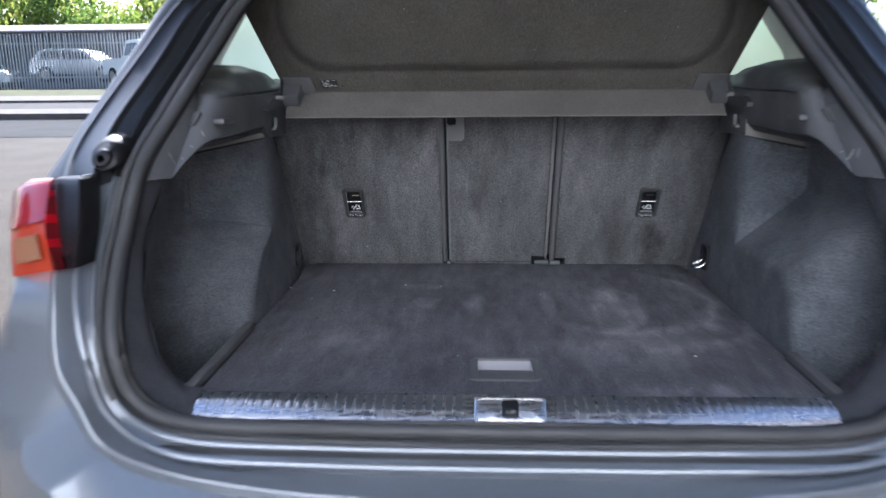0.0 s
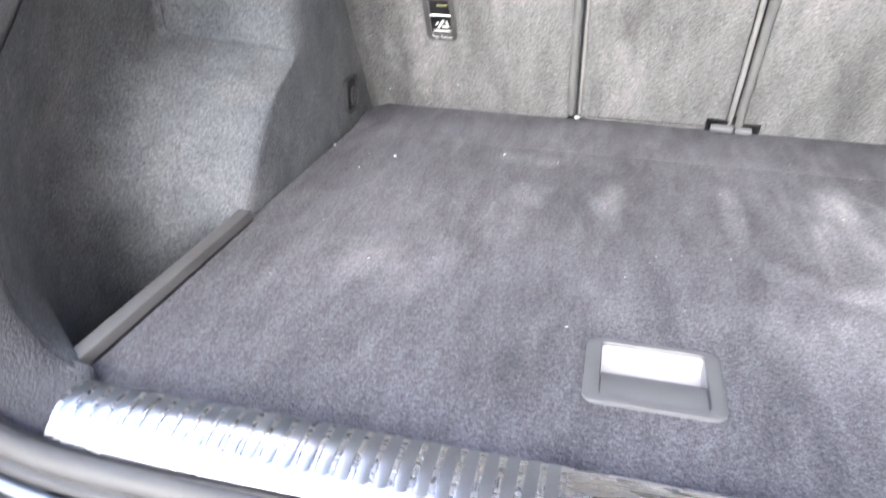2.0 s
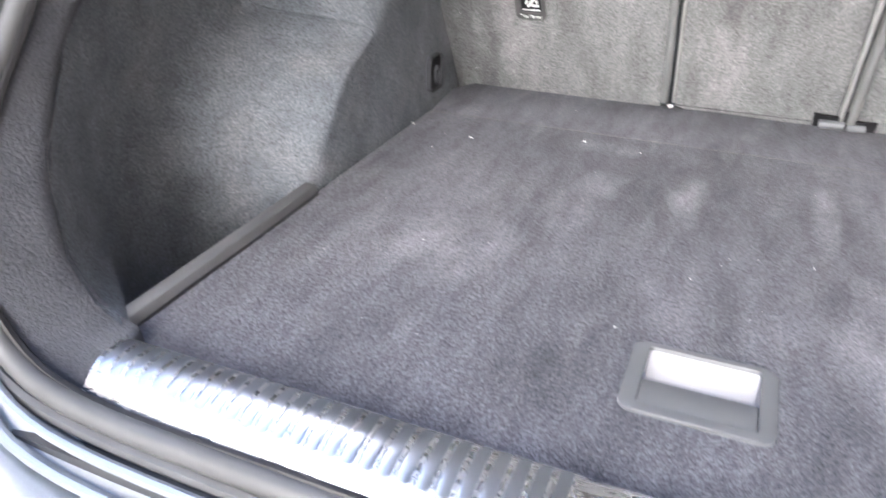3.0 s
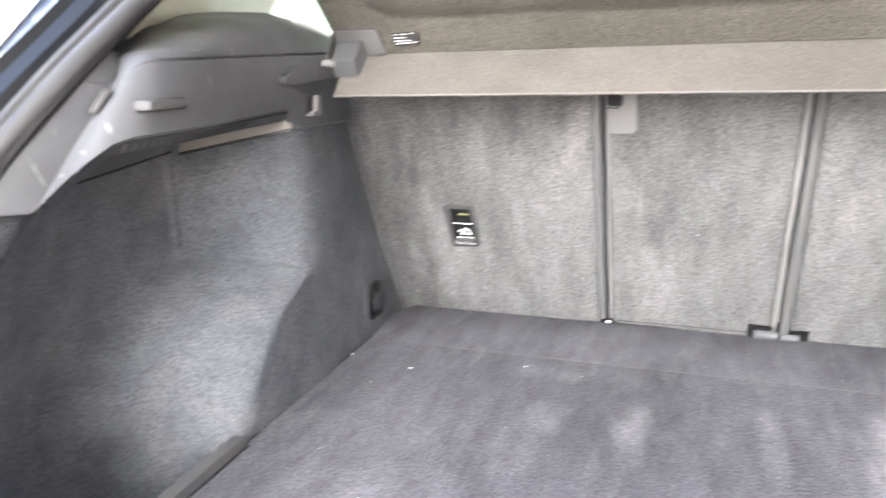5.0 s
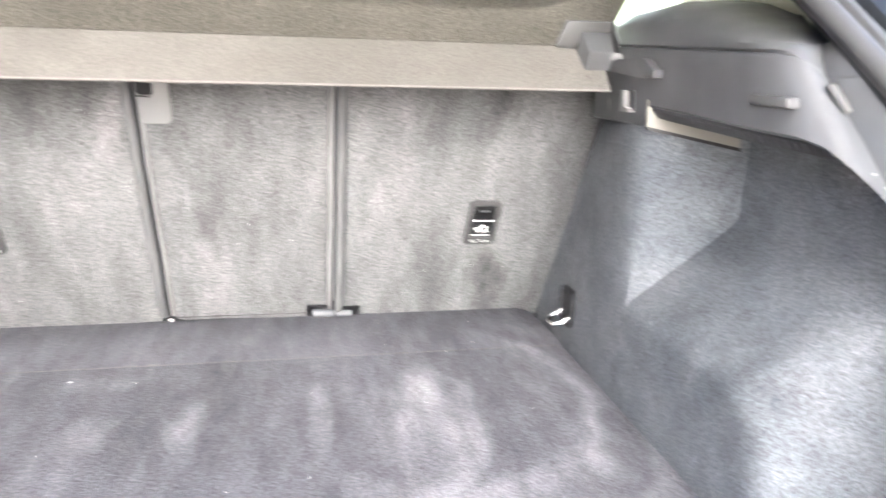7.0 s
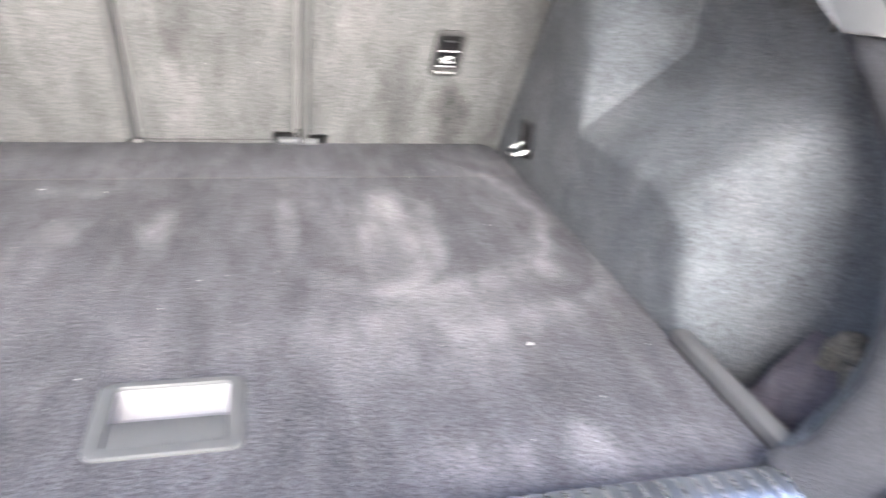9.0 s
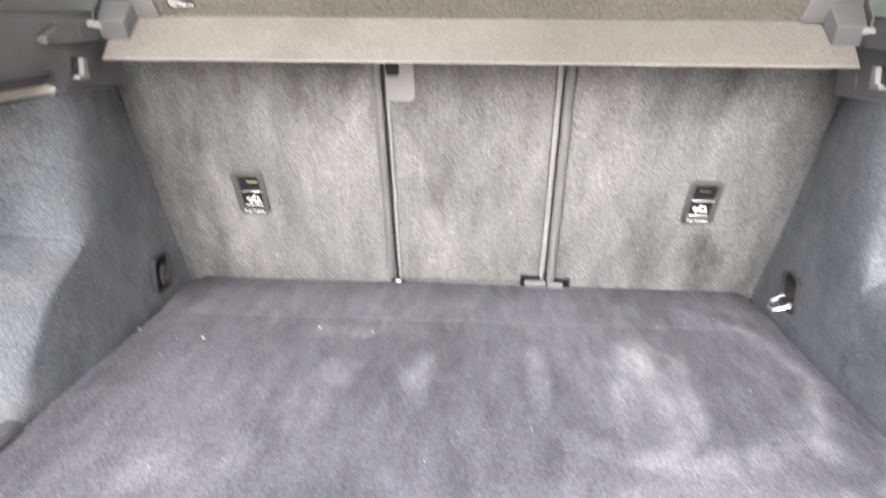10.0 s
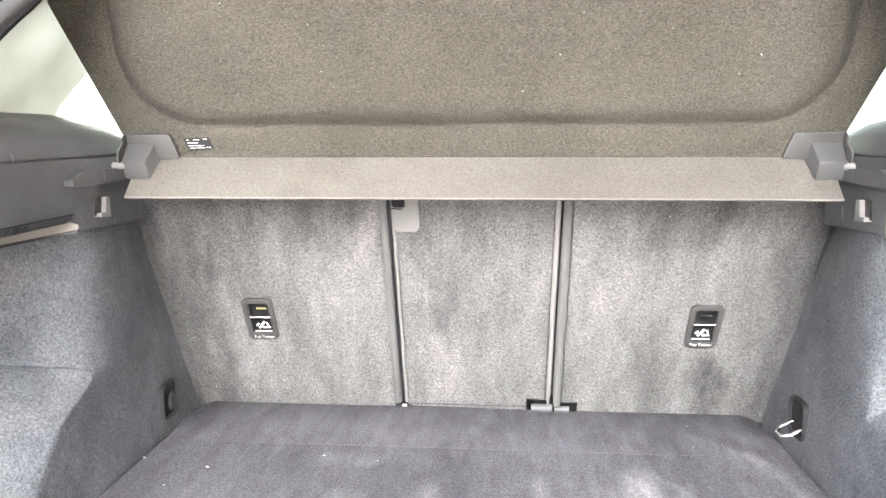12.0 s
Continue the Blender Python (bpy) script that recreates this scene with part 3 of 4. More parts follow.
    part("clip", box(min(s * (.494 + wide * .6), s * .515), max(s * (.494 + wide * .6), s * .515), .300, .356, 1.131, 1.141, .003), CLIP_GREY, upper, "grey plastic clip bar")
    part("trim_plug", box(-.010, .010, -.004, .0015, -.014, .014, .0012, m=Matrix.Translation((s * .5425, .289, 1.141)) @ Matrix.Rotation(radians(s * 40), 4, "Z") @ Matrix.Rotation(radians(-38), 4, "X")), CLIP_GREY, upper, "small plastic plug cover")
    vent = part("vent_strip", solid(loft([[(s * (interp(y, (.25, .30, .36, .62), (.535, .514, .504, .498)) + o + wide * .8), y, interp(y, (.24, .28, .56), (1.078, 1.102, 1.111)) + dz) for y in np.linspace(.25, .56, 12)] for o, dz in ((.003, -.001), (.012, -.011))]), (0, 0, .003)), DARK_PLASTIC, upper, "dark slotted vent strip under the panel")
    for y in np.linspace(.27, .47, 20):
        x0, z0 = interp(y, (.25, .30, .36, .62), (.535, .514, .504, .498)) + wide * .8, interp(y, (.24, .28, .56), (1.078, 1.102, 1.111))
        part("vent_rib", box(-.0012, .0012, 0, .009, -.001, .0006, m=Matrix.Translation((s * (x0 + .002), y, z0 - .002)) @ Matrix.Rotation(radians(-90 * s), 4, "Z") @ Matrix.Rotation(radians(-48), 4, "X")), DARK_PLASTIC, vent)
    rest = part("shelf_rest", flat_on([(.536, 1.149), (.562, 1.147), (.664, 1.152), (.664, 1.162), (.640, 1.168), (.566, 1.170), (.536, 1.157)], .484, .50), TRIM_PLASTIC, upper, "moulded rest for the shelf pin")
    part("rest_end", flat_on([(.5345, 1.1495), (.560, 1.1485), (.560, 1.154), (.5345, 1.1565)], .4835, .49), CLIP_GREY, rest)
    if s > 0:
        part("lamp_strip", box(.622, .634, .385, .452, 1.083, 1.091, .001), WHITE_PLASTIC, upper, "small white boot lamp under the panel")
    # pillar trim between seal and panel
    a = [Vector((s * .541, .333, 1.199))] + [p + Vector((-s * .004, .006, 0)) for p in rim if p.z > 1.213]
    n = len(a)
    out = [Vector((p.x, 0, p.z - 1.05)).normalized() for p in a]
    b = [p + q * .030 + Vector((0, .045, 0)) for p, q in zip(a, out)]
    c = [p + q * .078 + Vector((0, .12, 0)) for p, q in zip(a, out)]
    d = [p + q * .130 + Vector((0, .455, 0)) for p, q in zip(a, out)]
    part("upper_pillar_trim", loft([a, b, c, d]), BEIGE_TRIM, car, "beige upper pillar trim")
    # tie-down eye in its recess
    y0 = .812 if s < 0 else .784
    m = Matrix(((0, 0, s, s * (.5105 if s < 0 else .513)), (1, 0, 0, y0), (0, 1, 0, .772 if s < 0 else .778), (0, 0, 0, 1)))
    cup = part("tie_down_cup", frame_plate(rounded(-.029, .029, -.031, .031, .014), rounded(-.025, .025, -.027, .027, .011), -.0025, .006, m), DARK_PLASTIC, car, "black plastic cup of the tie-down eye")
    part("cup_bottom", plate(rounded(-.026, .026, -.028, .028, .011), .001, .0045, m), BLACK, cup)
    if s < 0:
        ring = [(s * .507, y0 + .009 * math.cos(t), .768 + .014 * math.sin(t)) for t in np.linspace(0, 2 * math.pi, 17)]
    else:
        ring = [(.512, y0 - .016, .765), (.498, y0 - .018, .757), (.486, y0 - .012, .752), (.484, y0 + .004, .753), (.492, y0 + .014, .758), (.512, y0 + .014, .768)]
    part("tie_down_eye", tube(ring, .0028, 8), CHROME if s > 0 else DARK_PLASTIC, cup, "chrome tie-down eye" if s > 0 else "dark coated tie-down eye")

# sill plate with its ridges and the lock
sill_x = [-.463 + .926 * k / 94 for k in range(95)]


def sill_profile(x):
    c = 0.012 * (1 - (x / .47) ** 2)
    return [(.046, .716), (.041, .737), (.030, .7445), (.012 - c * .3, .745), (.002 - c * .6, .743), (-.006 - c, .738), (-.019 - c, .7265), (-.024 - c, .717)]


rings = []
for x in sill_x:
    rings.append([(x, y, z) for y, z in sill_profile(x)])
sill = part("sill_plate", loft(rings), BRUSHED, car, "brushed steel loading sill plate with ridges")
for s in (-1, 1):
    for k in range(27):
        x = s * (.066 + k * .0146)
        (ya, za), (yb, zb), (yc, zc), (yd, zd) = sill_profile(x)[2], sill_profile(x)[4], sill_profile(x)[5], sill_profile(x)[6]
        b = bmesh.new()
        w = .0021
        top = [(ya - .003, za), ((ya + yb) / 2, .745), (yb + .001, zb), (yc, zc), (yd + .003, zd + .002)]
        up = [(0, .0002), (-.0001, .0018), (-.0002, .0018), (-.0009, .0016), (-.0003, .0003)]
        loft([[(x - w, y, z + .0001) for y, z in top], [(x - w * .5, y + q[0], z + q[1]) for (y, z), q in zip(top, up)], [(x + w * .5, y + q[0], z + q[1]) for (y, z), q in zip(top, up)], [(x + w, y, z + .0001) for y, z in top]], bm=b)
        part("ridge", b, BRUSHED, sill)
        # darker sheet between ridges: the dark reflection on the steel, as colour
        prof2 = sill_profile(x)
        top2 = [(.0375, .7405), (.030, .7451)] + [(q[0], q[1] + .0006) for q in prof2[3:5]] + [(prof2[5][0] + .001, prof2[5][1] + .0012)]
        n = len(top2)
        c = bmesh.new()
        x0 = x + s * .0026
        x1 = x + s * .0120
        loft([[(x0 + (x1 - x0) * f, y + (e if j == 0 else -e if j == n - 1 else 0), z + .0004) for j, (y, z) in enumerate(top2)] for f, e in ((0, -.002), (.2, 0), (.8, 0), (1, -.002))], bm=c)
        part("sill_dark_reflection", solid(c, (0, 0, -.001)), SILL_REFLECTION, sill)
m = Matrix.Translation((0, -.012, .7425)) @ Matrix.Rotation(radians(40), 4, "X")
lock = part("lock_plate", plate(rounded(-.048, .048, -.021, .013, .004), 0, .004, m, None, .001), BRUSHED, car, "brushed steel lock plate in the sill")
part("lock_trim", frame_plate(rounded(-.051, .051, -.024, .016, .005), rounded(-.048, .048, -.021, .013, .003), 0, .005, m), CHROME, lock, "chrome rim of the lock plate")
# no hole is cut: a black plate gives the opening's shade
part("lock_opening_shade", plate(rounded(-.012, .012, -.017, .012, .005), .0035, .0052, m, None, .0006), BLACK, lock, "black plate for the shaded opening round the striker")
for s in (-1, 1):
    part("lock_cover", plate(rounded(min(s * .014, s * .046), max(s * .014, s * .046), -.019, .011, .003), .0035, .0048, m, None, .0006), BRUSHED, lock)
part("striker", tube([(-.005, -.014, .738), (-.005, -.026, .745), (.0, -.030, .747), (.005, -.026, .745), (.005, -.014, .738)], .0028, 8), CHROME, lock, "steel lock striker")

# tail lights: lens body, bright upper lens, reflector, dark inner strip with bars, black housing
def quad_strip(cols, s, thick):
    rows = [[(s * x, y, z) for x, y, z in curve(c, 4)] for c in cols]
    return solid(loft(rows), (s * thick * .3, thick, 0))


def between(a, b, t):
    return tuple(p + (q - p) * t for p, q in zip(a, b))


OUT_EDGE = [(.788, .165, 1.040), (.793, .150, 1.030), (.770, .090, .972), (.749, .050, .919)]
MID_EDGE = [(.753, .135, 1.056), (.752, .112, 1.044), (.733, .056, .985), (.708, .020, .930)]
IN_EDGE = [(.705, .115, 1.060), (.700, .100, 1.052), (.684, .045, .998), (.657, .010, .940)]
BACK_EDGE = [(.703, .130, 1.060), (.700, .112, 1.052), (.670, .058, .996), (.650, .030, .937)]
HOUSING = [(.648, .100, 1.066), (.642, .085, 1.053), (.628, .045, .998), (.626, .015, .942)]
for s in (-1, 1):
    light = part("tail_light", quad_strip([[(x + .006, y + .11, z + .002) for x, y, z in OUT_EDGE], OUT_EDGE, MID_EDGE, IN_EDGE], s, .004), RED_PALE, car, "red tail light cluster")
    cut_at = lambda e: [between(e[0], e[1], .5), e[1], between(e[1], e[2], .85)]
    lens_cols = [cut_at(OUT_EDGE), cut_at(MID_EDGE), cut_at(IN_EDGE)]
    part("light_lens", quad_strip([[(x, y - .006, z) for x, y, z in c] for c in lens_cols], s, .006), RED_LENS, light, "bright red upper lens")
    low = lambda e, t: between(e[2], e[3], t)
    o, i = (lambda t: between(low(OUT_EDGE, t), low(MID_EDGE, t), .75)), (lambda t: between(low(MID_EDGE, t), low(IN_EDGE, t), .75))
    part("light_reflector", quad_strip([[tuple(v - d for v, d in zip(f(t), (0, .011, 0))) for t in (.12, .42, .70)] for f in (o, i)], s, .010), RED_GLASS, light, "pale orange-pink reflector")
    side = part("light_side", quad_strip([[(x, y - .003, z) for x, y, z in e] for e in (IN_EDGE, BACK_EDGE)], s, .004), RED_DARK, light, "dark red lens on the inner side")
    for t0, t1 in ((.06, .16), (.36, .46), (.64, .74)):
        at = lambda e, t: between(e[1], e[2], t * 2) if t < .5 else between(e[2], e[3], t * 2 - 1)
        b = bmesh.new()
        b.faces.new([b.verts.new((s * v[0], v[1] - .006, v[2])) for v in (at(IN_EDGE, t0), at(BACK_EDGE, t0), at(BACK_EDGE, t1), at(IN_EDGE, t1))])
        part("light_bar", solid(b, (0, .003, 0)), RED_LENS, side)
    part("light_housing", quad_strip([BACK_EDGE, [(x + .004, y - .006, z) for x, y, z in HOUSING], HOUSING, [(x - .004, y + .04, z) for x, y, z in HOUSING]], s, .004), BLACK, car, "black housing beside the tail light")
    rr = [[(s * .640 + r * math.cos(a), .165 + y + r * .5 * math.sin(a), 1.092 + r * math.sin(a) + y * .2) for a in (2 * math.pi * k / 18 for k in range(18))] for r, y in ((.027, .03), (.026, .0), (.022, -.010), (.015, -.014), (.014, -.022), (.011, -.025), (.006, -.025), (.005, -.015))]
    part("rubber_stop", loft(rr, True), BLACK, car, "black rubber stop of the tailgate")

# tailgate, raised above the opening
gate = []
for x, k in ((-.6, 0), (-.5, .5), (0, 1), (.5, .5), (.6, 0)):
    gate.append([(x * 1.12, .80, 1.57 + .04 * k), (x * 1.1, .50 - .02 * k, 1.605 + .01 * k), (x * 1.02, .10, 1.80 + .05 * k), (x * 1.05, -.35, 1.98 + .04 * k), (x, -.52, 1.86 + .02 * k)])
part("tailgate", solid(loft(gate), (0, .01, .04)), PAINT, car, "raised tailgate")
lining = [[(x * .96, y, z - .012) for x, y, z in row] for row in gate]
part("gate_lining", solid(loft(lining), (0, .002, .006)), DARK_PLASTIC, car, "black plastic lining of the tailgate")
part("headliner", solid(loft([[(-.6, .9, 1.47), (-.4, .95, 1.54), (0, .97, 1.57), (.4, .95, 1.54), (.6, .9, 1.47)], [(-.6, 2.0, 1.47), (-.4, 2.0, 1.55), (0, 2.0, 1.58), (.4, 2.0, 1.55), (.6, 2.0, 1.47)]]), (0, 0, .005)), BEIGE_TRIM, car)
for s in (-1, 1):
    part("inner_side", box(min(s * .69, s * .72), max(s * .69, s * .72), .30, 1.3, .30, 1.10), DARK_PLASTIC, car)
part("floor_pan", box(-.70, .70, .02, 1.3, .56, .588), DARK_PLASTIC, car)
part("bulkhead", box(-.66, .66, 1.02, 1.05, .55, 1.12), DARK_PLASTIC, car)
part("seat_floor", box(-.66, .66, .955, 1.3, .588, .70), DARK_PLASTIC, car)
part("cabin_wall", box(-.80, .80, 2.0, 2.03, .25, .95), TRIM_PLASTIC, car)
# the rest of the car past the seats: roof, glass, bonnet, wheels
across = [-.66, -.62, -.5, -.3, 0, .3, .5, .62, .66]
drop = [.21, .15, .055, .014, 0, .014, .055, .15, .21]
part("roof_panel", solid(loft([[(x, y + .10 * d, top - d) for x, d in zip(across, drop)] for y, top in ((.69, 1.592), (1.0, 1.612), (1.6, 1.632), (2.2, 1.632), (2.66, 1.60))]), (0, 0, -.006)), PAINT, car, "grey metallic roof")
rings = []
for y, w, top in ((2.03, .865, .97), (2.9, .865, .97), (3.3, .855, .965), (3.75, .83, .88), (4.02, .77, .79), (4.12, .70, .70)):
    rings.append([(-w + .03, y, .25), (-w, y, .5), (-w + .01, y, top - .10), (-w + .05, y, top - .02), (-w + .16, y, top), (w - .16, y, top), (w - .05, y, top - .02), (w - .01, y, top - .10), (w, y, .5), (w - .03, y, .25)])
b = loft(rings, True)
for ring in (b.verts[:10], b.verts[-10:]):
    b.faces.new(ring)
part("front_body", b, PAINT, car, "grey metallic doors and bonnet")
part("cabin_interior", box(-.70, .70, 2.05, 3.2, .95, .985, .01), DARK_PLASTIC, car)
part("windscreen", solid(loft([[(x, 2.66 + .02 * (1 - abs(x) / .6), 1.592 - .1 * abs(x / .6) ** 2) for x in (-.6, -.3, 0, .3, .6)], [(x * 1.2, 3.28 + .06 * (1 - abs(x) / .6), .98) for x in (-.6, -.3, 0, .3, .6)]]), (0, .004, .004)), TINTED, car, "pale tinted windscreen").visible_shadow = False
for s in (-1, 1):
    part("front_side_window", solid(loft([[(s * .855, 2.0, .985), (s * .855, 2.6, .985), (s * .85, 3.2, .985)], [(s * .66, 2.0, 1.44), (s * .66, 2.4, 1.45), (s * .655, 2.7, 1.43)]]), (s * .004, 0, 0)), TINTED, car).visible_shadow = False
    part("headlight", box(min(s * .52, s * .74), max(s * .52, s * .74), 3.98, 4.06, .66, .74, .02), CHROME, car, "clear headlight")
    w = part("wheel", tube([(s * .66, 3.42, .345), (s * .875, 3.42, .345)], .335, 32), TYRE, car)
    part("rim", tube([(s * .80, 3.42, .345), (s * .88, 3.42, .345)], .22, 20), STEEL, w)
part("underbody", box(-.80, .80, -.02, 2.0, .24, .27), DARK_PLASTIC, car)
part("sill_beam", box(-.60, .60, -.06, .06, .30, .70), DARK_PLASTIC, car)
for s in (-1, 1):
    w = part("wheel", tube([(s * .66, .95, .345), (s * .86, .95, .345)], .335, 32), TYRE, car)
    part("rim", tube([(s * .80, .95, .345), (s * .865, .95, .345)], .22, 20), STEEL, w)

# ---- load floor ----
floor_board = thing("load_floor", (0, .5, .69), "dark grey felt boot floor board, dusty with pale smears", "boot floor")
outline = [(-.5, .058), (.5, .058), (.5, .80), (.497, .93), (.478, .938), (-.478, .938), (-.5, .90)]
b = bmesh.new()
for x0, x1, y0, y1 in ((-.5, .5, .058, .1835), (-.5, -.0461, .1835, .2288), (.0471, .5, .1835, .2288), (-.5, .5, .2288, .7625)):
    plate([(x0, y0), (x1, y0), (x1, y1), (x0, y1)], .69, .72, None, b)
part("main_panel", b, FLOOR_CARPET, floor_board)
part("rear_flap", plate([(-.5, .7645), (.503, .7645), (.505, .81), (.498, .925), (.480, .945), (-.49, .950), (-.515, .90)], .69, .7195, None, None, .002), FLOOR_CARPET, floor_board)
part("flap_seam", tube([(-.492, .7635, .7192), (.492, .7635, .7192)], .0011, 6), LIP_FELT, floor_board, "pale seam of the rear flap")
# grip: frame round an opening, flap below, pale well behind
m = Matrix.Translation((0, 0, .72))
grip = part("grip_frame", frame_plate(rounded(-.0605, .0605, .139, .2365, .012, 4), rounded(-.046, .047, .150, .2285, .004, 4), 0, .0035, m), GRIP_GREY, floor_board, "grey plastic frame of the lifting grip")
part("grip_flap", box(-.0455, .0465, .1505, .1835, .7195, .7218, .0012), GRIP_GREY, grip, "grey plastic grip flap")
well = ((.1835, .697), (.192, .695), (.218, .697), (.2275, .709), (.2286, .7202))
b = loft([[(x, y, z) for x in (-.0459, -.04, .04, .0469)] for y, z in well])
for e in (-.0459, .0469):
    b.faces.new([b.verts.new((e, y, z)) for y, z in well + ((.1835, .7202),)])
b.faces.new([b.verts.new(v) for v in ((-.0459, .1835, .697), (.0469, .1835, .697), (.0469, .1835, .7195), (-.0459, .1835, .7195))])
part("grip_well", b, WHITE_PLASTIC, grip, "white plastic inside of the grip")

# specks of lint and crumbs
b = bmesh.new()
rnd = random.Random(4)
spots = [(-.222, .721), (-.388, .668), (-.499, .693), (.342, .259), (.037, .437), (.0, .41)] + [(rnd.uniform(-.47, .47), rnd.uniform(.08, .92)) for _ in range(40)]
for k, (x, y) in enumerate(spots):
    r = (.0022 if k < 4 else rnd.uniform(.0004, .0009))
    q = bmesh.new()
    bmesh.ops.create_icosphere(q, subdivisions=1, radius=r)
    bmesh.ops.transform(q, matrix=Matrix.Translation((x, y, .7205)) @ Matrix.Rotation(rnd.uniform(0, 6), 4, "Z") @ Matrix.Diagonal((rnd.uniform(.6, 2.2), .8, .5, 1)), verts=q.verts)
    join(b, q)
tagged(part("lint", b, LABEL_WHITE), "white lint and crumbs scattered on the felt floor", "lint", kind="stuff")

# ---- rear seat backs ----
LEAN_BACK = math.atan(.41)
SEAT = Matrix.Translation((0, .945, .72)) @ Matrix.Rotation(LEAN_BACK + radians(90), 4, "X")


def S(x, h, d):
    """A place on the seat backs: across, up the slope, and out towards the boot."""
    return SEAT @ Vector((x, h, d))


def seat_panel(x0, x1, seat, top=.50, bottom=.0):
    """A felt panel, slightly cushioned, with round edges."""
    nx, nh = 14, 18
    rows = []
    for j in range(nh + 1):
        h = bottom + (top - bottom) * j / nh
        row = []
        for i in range(nx + 1):
            x = x0 + (x1 - x0) * i / nx
            e = min(i, nx - i) / 1.0
            d = 0.0 if e else -.006
            d -= .016 * max(0, (abs(x) - .44) / .11) ** 2          # the cushion rolls away at its outer edge
            d += .0025 * noise.noise(Vector((x * 9, h * 6, x0)))
            row.append(S(x, h, d))
        rows.append(row)
    b = solid(loft(rows), S(0, 0, -.02) - S(0, 0, 0))
    return part("back_panel", b, SEAT_CARPET, seat, "grey brushed felt seat back")


SEAT_LABEL = "grey felt back of a folding rear seat"
seat_l = thing("rear_seat", tuple(S(-.335, 0, -.05)), SEAT_LABEL + ", wide outer part", "seat", "rear seats")
seat_m = thing("rear_seat", tuple(S(.0, 0, -.05)), SEAT_LABEL + ", narrow middle part", "seat", "rear seats")
seat_r = thing("rear_seat", tuple(S(.355, 0, -.05)), SEAT_LABEL + " with hinge notch", "seat", "rear seats")
seat_panel(-.56, -.142, seat_l, bottom=-.03)
seat_panel(-.118, .133, seat_m, bottom=.0)
seat_panel(.163, .57, seat_r, bottom=-.03)
for seat, x, w, d, mat in ((seat_l, -.1353, .0072, -.001, GREY_PLASTIC), (seat_m, -.1200, .0030, -.001, PALE_PLASTIC), (seat_m, .1380, .0044, .000, PALE_PLASTIC), (seat_r, .1534, .0080, -.001, GREY_PLASTIC)):
    part("edge_strip", tube([S(x, .012, d), S(x, .5, d)], w, 12), mat, seat, "grey plastic edge strip")
part("edge_backing", box(-.145, -.117, .0, .50, -.016, -.012, m=SEAT), DARK_PLASTIC, seat_l)
part("edge_backing", box(.132, .165, .0, .50, -.016, -.012, m=SEAT), DARK_PLASTIC, seat_r)
for seat, x0, x1 in ((seat_l, -.62, -.14), (seat_m, -.14, .16), (seat_r, .16, .63)):
    part("cushion", box(x0, x1, .02, .50, -.10, -.021, .015, m=SEAT), DARK_PLASTIC, seat)
part("bottom_strip", tube([S(-.115, .008, .001), S(.10, .008, .001)], .0007, 6), BLACK, seat_m)
# belt guide in the corner of the middle part
guide = part("belt_guide", plate(rounded(-.1215, -.079, .372, .46, .010), -.002, .004, SEAT, None, .0015), PALE_PLASTIC, seat_m, "pale plastic guide of the centre belt")
# black plate on the guide for the shade in its hole
part("guide_hole_shade", plate(rounded(-.1205, -.100, .416, .45, .006), .003, .0048, SEAT), BLACK, guide)
part("guide_rim", tube([S(-.121, .414, .004), S(-.106, .413, .004), S(-.1, .418, .004), S(-.099, .432, .004)], .0012, 6), CHROME, guide)
# hinge between middle and wide part
# the notch is a black plate that gives the recess its shade
notch = part("hinge_notch_shade", plate([(.099, .0), (.190, .0), (.190, .020), (.150, .018), (.148, .034), (.137, .034), (.135, .024), (.099, .026)], .0005, .0035, SEAT), BLACK, seat_r, "black plate for the shaded notch round the seat hinge")
part("hinge_pin", tube([S(.108, .009, .006), S(.145, .009, .006)], .008, 12), TRIM_PLASTIC, notch, "grey hinge barrel")
part("hinge_cap", tube([S(.150, .006, .005), S(.176, .006, .005)], .007, 12), TRIM_PLASTIC, notch)
part("hinge_screw", tube([S(-.128, .006, .004), S(-.120, .006, .004)], .0035, 8), STEEL, seat_m)


def words(name, text, size, m, mat, parent, label=""):
    cu = bpy.data.curves.new(name, "FONT")
    cu.body, cu.size, cu.align_x, cu.extrude = text, size, "CENTER", .0002
    tmp = bpy.data.objects.new(name, cu)
    scene.collection.objects.link(tmp)
    dg = bpy.context.evaluated_depsgraph_get()
    me = bpy.data.meshes.new_from_object(tmp.evaluated_get(dg))
    bpy.data.objects.remove(tmp)
    b = bmesh.new()
    b.from_mesh(me)
    bmesh.ops.transform(b, matrix=m, verts=b.verts)
    return part(name, b, mat, parent, label, smooth=False)


